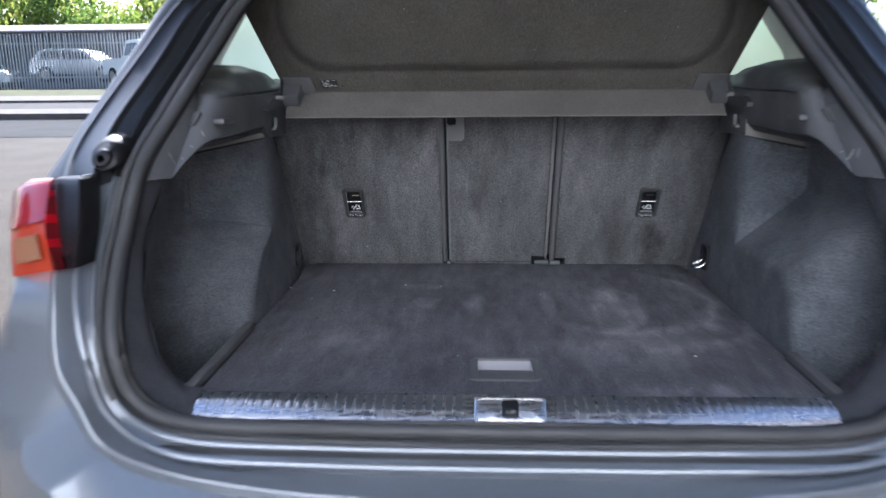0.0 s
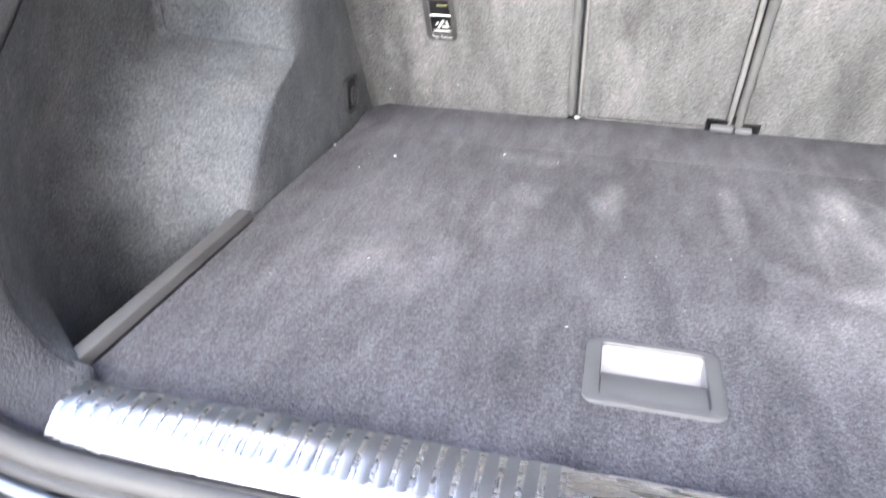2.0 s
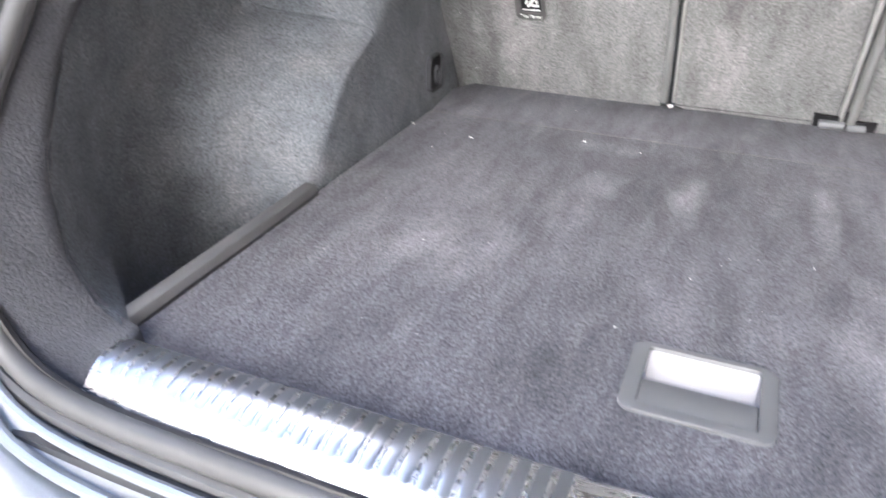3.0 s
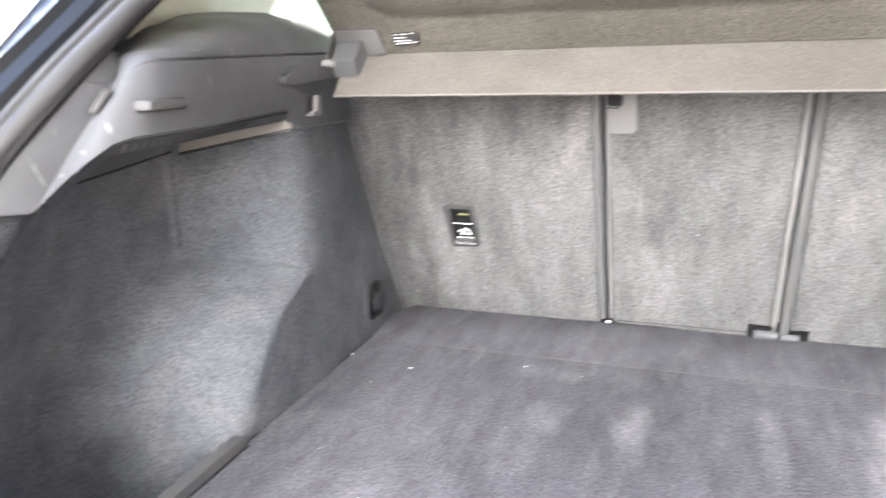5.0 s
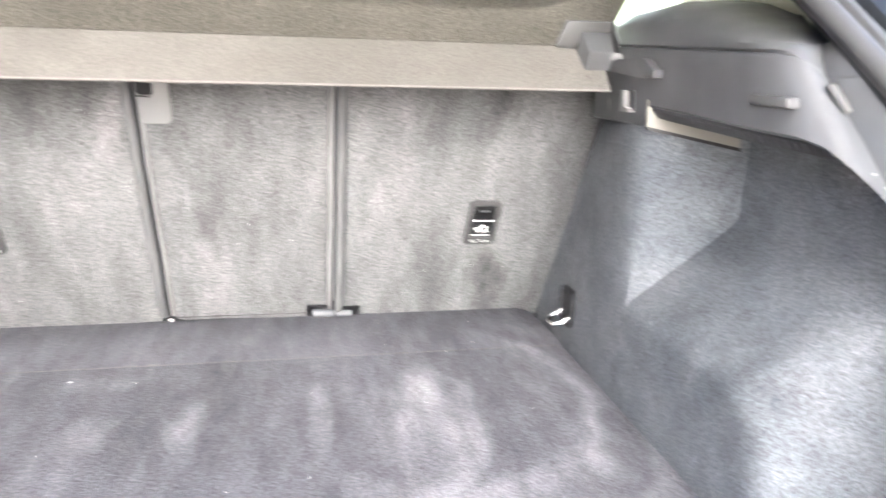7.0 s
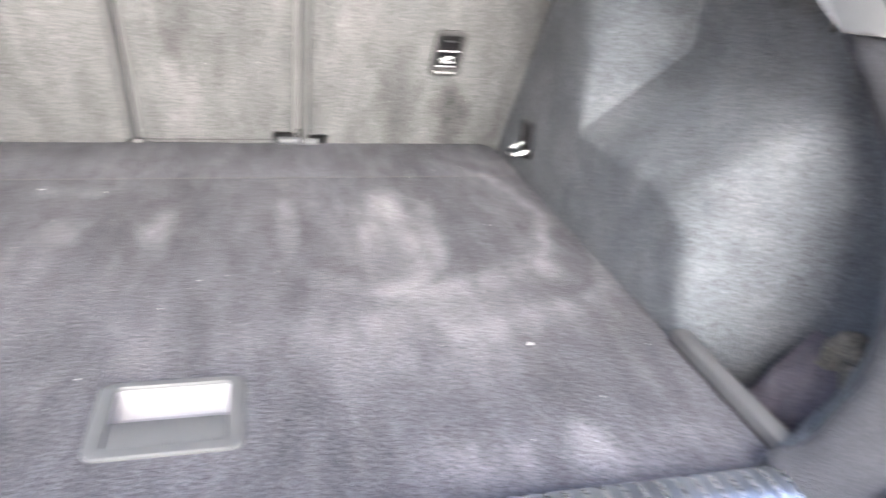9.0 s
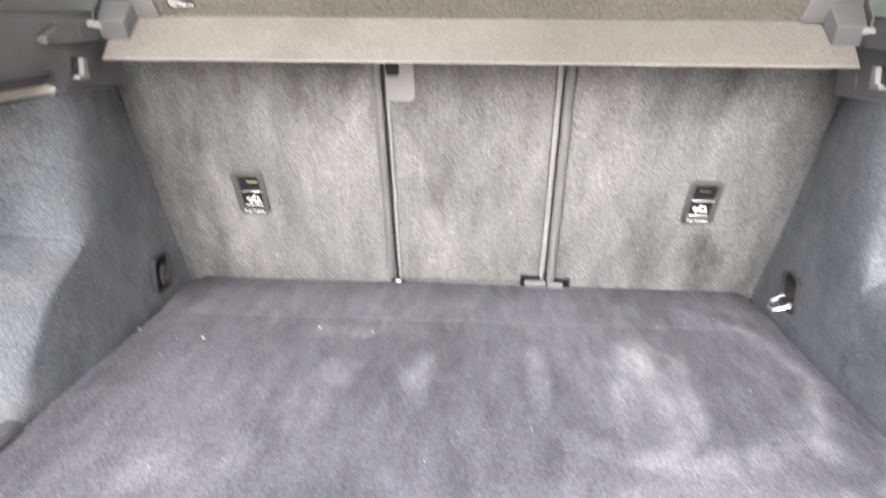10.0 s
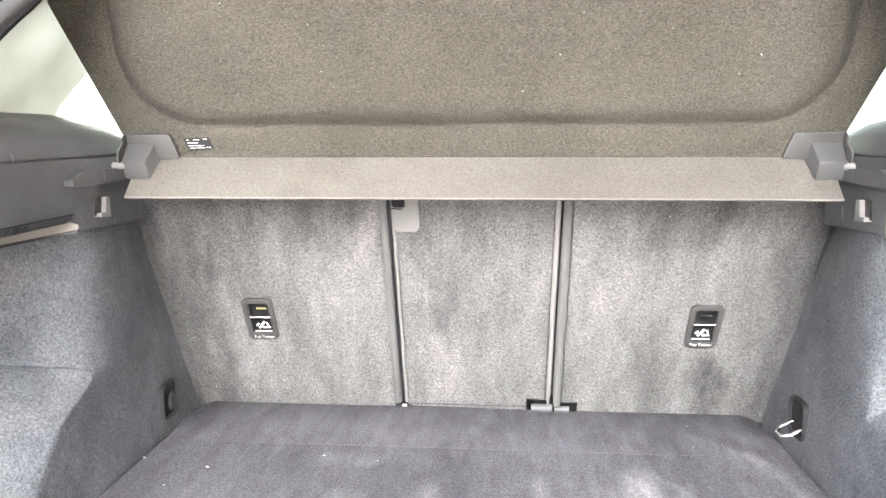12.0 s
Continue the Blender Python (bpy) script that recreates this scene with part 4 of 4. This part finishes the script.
# child-seat anchor housings
for seat, cx, sk in ((seat_l, -.3645, .0), (seat_r, .386, .0)):
    k = -1 if cx < 0 else 1
    o, i = rounded(cx - .027, cx + .027, .152, .238, .010, 4, k * .004), rounded(cx - .018, cx + .018, .166, .229, .004, 4, k * .003)
    bez = part("anchor_bezel", frame_plate(o, i, -.002, .005, SEAT), BRACKET_GREY, seat, "charcoal plastic bezel of the child-seat anchor")
    part("anchor_recess", plate(rounded(cx - .019, cx + .020, .165, .230, .004), .0006, .0016, SEAT), BLACK, bez)
    part("anchor_bar", tube([S(cx - .017 + k * .002, .200, .004), S(cx + .018 + k * .002, .200, .004)], .0016, 8), CHROME, bez, "steel anchor bar")
    part("anchor_tab", plate(rounded(cx - .006, cx + .012, .2165, .2192, .001), .0016, .003, SEAT), YELLOW if cx < 0 else STEEL, bez)
    b = tube([S(cx - .006, .176, .002), S(cx + .000, .184, .002), S(cx + .004, .190, .002)], .0022, 6)
    tube([S(cx + .001, .178, .002), S(cx + .012, .178, .002), S(cx + .008, .188, .002)], .0022, 6, b)
    tube([S(cx - .010, .181, .002), S(cx - .006, .186, .002)], .0015, 6, b)
    part("seat_sign", b, LABEL_WHITE, bez, "white child-seat sign")
    part("sign_line", plate([(cx - .015, .1685), (cx + .015, .1685), (cx + .015, .1705), (cx - .015, .1705)], .0016, .0022, SEAT), LABEL_WHITE, bez)
    words("anchor_words", "Top Tether", .0078, SEAT @ Matrix.Translation((cx, .157, .0052)), LABEL_WHITE, bez, "white words on the bezel")

# ---- parcel shelf, tipped up ----
shelf = thing("parcel_shelf", (0, .69, 1.18), "brown-grey felt parcel shelf tipped up steeply", "parcel shelf")
SHELF = Matrix.Translation((0, .685, 1.18)) @ Matrix.Rotation(math.atan(.2) + radians(90), 4, "X")


def sh(x, h, d):
    return SHELF @ Vector((x, h, d))


rows = []
for j in range(91):
    h = .32 * j / 90
    half = .487 + .42 * min(h, .24) - 1.1 * max(0, h - .24)
    row = []
    for i in range(201):
        x = -half + 2 * half * i / 200
        e = min(1.0, (half - abs(x)) / .012)
        # shallow pressed field with wide round corners and a soft groove round it
        r = .11
        px, ph = abs(x) - (.487 - r), (.052 + r) - h
        q = r - math.hypot(px, ph) if px > 0 and ph > 0 else r - max(px, ph)
        d = .013 * smooth01((q + .010) / .034) - .006 * math.exp(-((q + .006) / .009) ** 2) - .006 * (1 - e) ** 2
        row.append(sh(x + .006, h, d))
    rows.append(row)
part("shelf_panel", solid(loft(rows), sh(0, 0, -.012) - sh(0, 0, 0)), SHELF_FELT, shelf, "brown-grey felt underside")
prof = [(.690, 1.1835), (.683, 1.1825), (.672, 1.169), (.650, 1.143), (.640, 1.1325), (.637, 1.129), (.640, 1.126), (.646, 1.131), (.69, 1.172)]
b = None
rings = []
for k in range(41):
    x = -.474 + .964 * k / 40
    rings.append([(x, y, z) for y, z in prof])
b = loft(rings, True)
for ring in (b.verts[:len(prof)], b.verts[-len(prof):]):
    b.faces.new(ring)
part("shelf_lip", b, LIP_FELT, shelf, "pale grey felt front lip of the shelf")
part("lip_seam", tube([(-.474, .6375, 1.128), (.490, .6375, 1.128)], .0016, 6), LIP_SEAM, shelf, "pale seam along the lip")
part("lip_groove", tube([(-.474, .684, 1.1845), (.490, .684, 1.1845)], .0016, 6), SHELF_FELT, shelf)
for s in (-1, 1):
    o = .015 if s > 0 else 0.0          # the shelf sits a little off the middle

    def bx(x, h):
        return (s * x + o, h)

    def sheet_of(points, d0, d1, bevel=.0012):
        return plate(points[::int(s)], d0, d1, SHELF, None, bevel)

    base_out = [bx(.4870, .037), bx(.4240, .037), bx(.4205, .0355), bx(.4105, .0045), bx(.4120, .0020), bx(.4385, .0010), bx(.4440, -.006), bx(.486, -.006)]
    bracket = part("shelf_bracket", sheet_of(base_out, .002, .0070), BRACKET_GREY, shelf, "grey plastic end bracket with its pin")
    part("bracket_rim", tube([sh(*bx(x, h), .0066) for x, h in ((.4860, .0365), (.4240, .0365), (.4212, .035), (.4112, .0045))], .0010, 6), CLIP_GREY, bracket)
    b = bmesh.new()
    ring = []
    for h, d, xo, xi in ((.0240, .004, .485, .4430), (.0226, .009, .484, .4453), (.0035, .0360, .482, .4470), (-.0222, .0315, .482, .4460), (-.0150, .018, .484, .4420), (-.004, .004, .485, .4380)):
        ring.append((sh(*bx(xo, h), d), sh(*bx(xi, h), d)))
    outs, ins = [b.verts.new(p) for p, _ in ring], [b.verts.new(q) for _, q in ring]
    n = len(ring)
    for k in range(n):
        b.faces.new((outs[k], outs[(k + 1) % n], ins[(k + 1) % n], ins[k]))
    b.faces.new(outs), b.faces.new(ins[::-1])
    bmesh.ops.recalc_face_normals(b, faces=b.faces)
    bmesh.ops.bevel(b, geom=b.edges[:], offset=.0020, segments=3, affect="EDGES", profile=0.5)
    part("bracket_box", b, CLIP_GREY, bracket)
    fin = [(.037, .003), (.037, .010), (.032, .0165), (.027, .017), (.022, .0245), (.0185, .033), (.013, .0365), (.004, .037), (-.002, .028), (-.004, .006)]
    rows = [[sh(*bx(x, h), d) for h, d in fin] for x in (.4840, .4868)]
    b = loft(rows, True)
    for ring in (b.verts[:len(fin)], b.verts[-len(fin):]):
        b.faces.new(ring)
    part("bracket_fin", b, BRACKET_GREY, bracket)
    part("fin_rim", tube([sh(*bx(.4855, h), d) for h, d in fin[1:8]], .0011, 6), CLIP_GREY, bracket)
    part("shelf_pin", tube([(s * .478 + o, .655, 1.172), (s * .512, .655, 1.170)], .0055, 12), PALE_PLASTIC, bracket)
lab = part("sticker", plate([(-.3955, .0135), (-.358, .0163), (-.3637, .0325), (-.401, .031)], .0045, .0052, SHELF), BLACK, shelf, "small black maker's sticker with white print")
for x0, x1, h in ((-.397, -.393, .0285), (-.387, -.378, .0290), (-.373, -.367, .0298), (-.396, -.380, .0245), (-.395, -.372, .0205), (-.393, -.384, .0170), (-.382, -.371, .0176), (-.369, -.362, .0182)):
    part("print_bar", plate([(x0, h - .0005), (x1, h - .0003), (x1, h + .0006), (x0, h + .0004)], .0051, .0055, SHELF), LABEL_WHITE, lab)

# white specks clinging to seat backs and shelf
b = bmesh.new()
for k in range(46):
    place = S(rnd.uniform(-.5, .5), rnd.uniform(.03, .42), .002) if k < 26 else sh(rnd.uniform(-.38, .38), rnd.uniform(.09, .26), .0255)
    q = bmesh.new()
    bmesh.ops.create_icosphere(q, subdivisions=1, radius=rnd.uniform(.0004, .0009))
    bmesh.ops.transform(q, matrix=Matrix.Translation(place) @ Matrix.Rotation(rnd.uniform(0, 6), 4, "Y") @ Matrix.Diagonal((rnd.uniform(.7, 2.4), .7, .6, 1)), verts=q.verts)
    join(b, q)
tagged(part("lint", b, LABEL_WHITE), "white lint specks clinging to seat backs and shelf felt", "lint", kind="stuff")

# ---- things in the side pocket ----
bag = thing("cloth_bag", (.60, .20, .604), "folded grey-purple cloth bag stuffed in the side pocket", "bag")
rows = []
for j in range(25):
    u = j / 24
    row = []
    for i in range(25):
        v = i / 24
        fold = .012 * noise.noise(Vector((u * 3, v * 5, 2))) + .006 * noise.noise(Vector((u * 9, v * 7, 5)))
        row.append((.520 + .066 * u + .028 * v, .070 + .115 * v, .652 + .076 * u + .052 * v - .10 * max(0, abs(v - .5) - .36) + fold))
    rows.append(row)
part("bag_cloth", solid(loft(rows), (0, 0, -.05)), BAG_CLOTH, bag)
part("bag_flap", solid(loft([[(x, y + .004 * k, z - .012 * k) for x, y, z in (rows[4][2], rows[10][2], rows[16][2], rows[22][2])] for k in range(4)]), (0, .004, 0)), BAG_CLOTH, bag)
net = thing("luggage_net", (.62, .10, .604), "bunched brown-grey luggage net in the side pocket", "net")
NET_ROLLS = (((.610, .112, .61), (.602, .112, .68), (.597, .110, .74), (.596, .116, .778), (.598, .132, .786), (.606, .146, .75)),
             ((.594, .094, .61), (.576, .088, .68), (.563, .083, .712), (.575, .091, .720), (.594, .098, .69)),
             ((.612, .142, .61), (.612, .140, .70), (.606, .140, .760), (.612, .152, .762), (.620, .160, .71)))
for roll_line in NET_ROLLS:
    b = tube(curve(roll_line, 5), .015, 9, None, .7)
    for v in b.verts:
        v.co += .006 * Vector((noise.noise(v.co * 60), noise.noise(v.co * 60 + Vector((3, 3, 3))), 0))
    part("net_fold", b, NET_CORD, net)

# ---- outside: ground, road, kerbs, fence, vehicles, trees ----
SLOPE = .045


def gz(y):
    return SLOPE * min(y, 22.4) + .004 * max(0.0, y - 22.4)


def strip(name, y0, y1, mat, up, label, cat, depth=.0):
    b = bmesh.new()
    vs = [(x, y, gz(y) + up) for x in (-70, 70) for y in ((y0, y1) if x < 0 else (y1, y0))]
    b.faces.new([b.verts.new(v) for v in vs])
    r = bmesh.ops.extrude_face_region(b, geom=b.faces[:])
    bmesh.ops.translate(b, verts=[v for v in r["geom"] if isinstance(v, bmesh.types.BMVert)], vec=(0, 0, -.3))
    return tagged(part(name, b, mat, None, "", False), label, cat, kind="structure")


b = bmesh.new()
bmesh.ops.create_grid(b, x_segments=40, y_segments=40, size=400)
for v in b.verts:
    v.co.z = gz(v.co.y)
tagged(part("ground", b, CONCRETE, None, "", False), "dry pale concrete ground in sunlight", "ground", kind="structure")
strip("road", 10.2, 13.4, ASPHALT, .006, "grey worn asphalt lane", "road")
strip("kerb", 13.4, 14.7, KERB, .12, "pale concrete kerb strip beside the lane", "kerb")
strip("pavement", 14.7, 17.1, PAVING, .10, "grey paved strip behind the kerb", "pavement")
strip("kerb_far", 17.1, 19.2, KERB, .16, "pale concrete edging before the grass", "kerb")
b = solid(loft([[(x, y, gz(y) + .15) for x in (-70, 70)] for y in (19.2, 22.4, 60)]), (0, 0, -.3))
tagged(part("grass_verge", b, GRASS, None, "", False), "dry grass verge along the fence", "grass", kind="structure")

# added dark base, out of view: keeps low light out of the boot
tagged(part("bounce_wall_base", box(-5.2, 3.3, -8.3, -7.98, gz(-8) - .3, gz(-8) + 1.7), BLOCK_DARK, None, "", False), "unseen dark base added under the bounce wall to cut low light", "wall", kind="structure")
# added reflector, out of view: sends sunlight into the boot from behind
b = box(-5.2, 3.3, -8.3, -8, gz(-8) + 1.7, gz(-8) + 9.8)
tagged(part("bounce_wall", b, BOUNCE_WHITE, None, "", False), "unseen white wall added to bounce sunlight into the boot", "wall", kind="structure")
# added dark walls, out of view: narrow the sky that lights the boot
for x in (-8.9, 4.9):
    tagged(part("light_block_low_east" if x > 0 else "light_block_low_west", box(x - .7, x + .7, -2.19, 2.6, gz(-2) - .3, gz(-2) + 4.0), BLOCK_DARK, None, "", False), "unseen low dark wall added to block light from the side", "wall", kind="structure")
tagged(part("light_block_back", box(-14, 9, -10.4, -9.8, gz(-9) - .3, gz(-9) + 15.0), BLOCK_DARK, None, "", False), "unseen dark wall added to block the sky behind", "wall", kind="structure")
for x in (-8.9, 4.9):
    b = box(x - .7, x + .7, -14, -2.2, gz(-9) - .3, gz(-2) + 8.0)
    tagged(part("light_block_east" if x > 0 else "light_block_west", b, BLOCK_DARK, None, "", False), "unseen tall dark wall added to block light from the side", "wall", kind="structure")
FY = 31.0
fence = thing("fence", (-14, FY, gz(FY)), "galvanised steel palisade fence along the verge", "fence")
pale = bmesh.new()
g0 = gz(FY) + .15
prof = [(-.035, 0), (-.02, .014), (.02, .014), (.035, 0)]
loft([[(x - 14, FY - y, g0 + .03) for x, y in prof], [(x - 14, FY - y, g0 + 2.40) for x, y in prof]], bm=pale)
first = part("pale", pale, GALVANISED, fence, "", False)
first.location.x = -26 + 14
for k in range(1, 116):
    o = bpy.data.objects.new("pale", first.data)
    scene.collection.objects.link(o)
    o.parent = fence
    o.location = (-26 + 14 + k * .14, 0, 0)
    o.rotation_euler = (0, radians(random.Random(k).uniform(-.5, .5)), 0)
for z in (.5, 1.95):
    part("fence_rail", box(-26.2, -9.8, FY + .01, FY + .06, g0 + z, g0 + z + .06), GALVANISED, fence)


def vehicle(name, x, y, length, paint_mat, outline, windows, width, label, cat, z):
    """A parked vehicle seen from its side: a shaped body, glass, wheels."""
    v = thing(name, (x + length / 2, y, z), label, cat)
    rows = []
    for w, sc, dz in ((-.5, .97, 0), (-.46, 1, 0), (-.3, 1.0, .0), (.3, 1.0, 0), (.46, 1, 0), (.5, .97, 0)):
        row = []
        for px, pz in outline:
            tuck = .12 * max(0, pz - 1.0) if abs(w) > .4 else 0
            row.append((x + length * (.5 + (px - .5) * sc), y + (w - math.copysign(tuck, w)) * width, z + pz))
        rows.append(row)
    b = loft(rows, True)
    for k in (0, len(rows) - 1):
        b.faces.new(b.verts[k * len(outline):(k + 1) * len(outline)])
    part("body", b, paint_mat, v)
    for win in windows:
        b = bmesh.new()
        b.faces.new([b.verts.new((x + length * px, y - (.508 - .12 * max(0, pz - 1.0)) * width, z + pz)) for px, pz in win])
        part("window", solid(b, (0, .02, 0)), CAR_GLASS, v)
    for px in (.19, .80):
        for sy in (-1, 1):
            cx = x + length * px
            wh = part("wheel", tube([(cx, y + sy * .36 * width, z + .36), (cx, y + sy * .50 * width + sy * .03, z + .36)], .36, 24), TYRE, v)
            part("rim", tube([(cx, y + sy * .48 * width, z + .36), (cx, y + sy * .51 * width + sy * .03, z + .36)], .23, 16), STEEL, wh)
    return v


pick = [(.0, .45), (.0, 1.02), (.02, 1.06), (.36, 1.06), (.37, 1.10), (.40, 1.68), (.43, 1.74), (.60, 1.74), (.64, 1.70), (.72, 1.14), (.95, 1.02), (.99, .9), (1.0, .45)]
vehicle("pickup_truck", -15.7, 28.3, 5.2, WHITE_PAINT, pick, ([(.405, 1.15), (.425, 1.6), (.51, 1.62), (.51, 1.15)], [(.525, 1.15), (.525, 1.62), (.62, 1.6), (.68, 1.15)]), 1.8, "white pickup truck parked before the fence", "truck", gz(29.0) + .30).rotation_euler.z = radians(-40)
hatch = [(.0, .4), (.01, .9), (.05, 1.05), (.12, 1.42), (.2, 1.5), (.5, 1.5), (.62, 1.4), (.74, 1.0), (.93, .88), (1.0, .7), (1.0, .35)]
vehicle("parked_car", -20.4, 32.6, 4.4, SILVER_PAINT, hatch, ([(.13, 1.02), (.18, 1.38), (.36, 1.42), (.36, 1.02)], [(.38, 1.02), (.38, 1.42), (.58, 1.36), (.68, 1.02)]), 1.75, "silver car parked behind the fence", "car", gz(32.6) + .45)
vehicle("parked_car", -26.9, 34.6, 4.4, SILVER_PAINT, hatch, ([(.13, 1.02), (.18, 1.38), (.36, 1.42), (.36, 1.02)], [(.38, 1.02), (.38, 1.42), (.58, 1.36), (.68, 1.02)]), 1.75, "silver car parked behind the fence", "car", gz(34.6) + .15)
shed = thing("shelter", (-20, FY + 7, gz(FY + 7)), "long low shelter with a pale curved roof", "building")
arc = [(FY + 5.4 + 4 * k / 8, gz(FY + 7) + 3.0 + .42 * math.sin(math.pi * k / 8)) for k in range(9)]
part("roof", solid(loft([[(x, y, z) for y, z in arc] for x in (-45, -30, -15, 6)]), (0, 0, .08)), ROOF_PALE, shed, "pale curved roof")
part("wall", box(-44, 5, FY + 9.0, FY + 9.2, gz(FY + 7) - .3, gz(FY + 7) + 3.05), CLADDING, shed)


def tree(x, y, h, mat, seed, label):
    rnd = random.Random(seed)
    z = gz(y)
    t = thing("tree", (x, y, z), label, "tree", "trees behind the fence")
    trunk = bmesh.new()

    def limb(p, d, length, r, depth):
        pts, rad = [p], [r]
        q = Vector(p)
        for k in range(4):
            d = (d + Vector((rnd.uniform(-.18, .18), rnd.uniform(-.18, .18), .06))).normalized()
            q = q + d * length / 4
            pts.append(q.copy())
        rings = []
        for i, p0 in enumerate(pts):
            rr = r * (1 - .6 * i / 4)
            rings.append([p0 + rr * Vector((math.cos(a), math.sin(a), 0)) for a in (2 * math.pi * k / 7 for k in range(7))])
        loft(rings, True, trunk)
        if depth:
            for k in range(4):
                a = rnd.uniform(0, 6.28)
                limb(pts[2 + k % 3], Vector((math.cos(a), math.sin(a), rnd.uniform(.3, 1))).normalized(), length * .6, r * .45, depth - 1)
        else:
            ends.append(pts[-1]), ends.append(pts[2])

    ends = []
    limb(Vector((x, y, z - .2)), Vector((0, 0, 1)), h * .5, h * .028, 2)
    part("trunk", trunk, BARK, t)
    verts, faces = [], []
    for c in ends:
        for _ in range(60):
            p = c + Vector((rnd.gauss(0, h * .06), rnd.gauss(0, h * .06), rnd.gauss(0, h * .05)))
            u = Vector((rnd.gauss(0, 1), rnd.gauss(0, 1), rnd.gauss(0, 1))).normalized()
            w = u.cross(Vector((rnd.gauss(0, 1), rnd.gauss(0, 1), rnd.gauss(0, 1)))).normalized()
            sz = h * rnd.uniform(.013, .025)
            n = len(verts)
            verts += [p - u * sz, p + w * sz * .5, p + u * sz, p - w * sz * .5]
            faces.append((n, n + 1, n + 2, n + 3))
    me = bpy.data.meshes.new("crown")
    me.from_pydata(verts, [], faces)
    me.materials.append(mat)
    cr = new("crown", me)
    cr.parent = t
    cr.location = -t.location
    return t


for k, (x, y, h) in enumerate(((-42, 46, 9), (-37, 48, 8), (-33, 45, 9), (-29, 47, 10), (-25, 46, 9), (-21, 48, 9), (-17, 46, 9), (-10, 47, 9), (-1, 46, 9), (9, 45, 9), (16, 34, 8), (22, 32, 9), (28, 30, 8), (-30, 12, 9), (-33, 3, 8), (30, 10, 9), (33, 0, 8), (-44, 54, 12), (-39, 55, 11), (-34.5, 53, 12), (-30.5, 55, 12), (-26, 54, 11), (-22.5, 55, 12), (-18.5, 53, 11))):
    tree(x, y, h, LEAF_LIGHT if k % 3 == 0 else LEAF, k, "leafy yellow-green tree in sunlight" if k % 3 == 0 else "leafy green tree behind the fence")
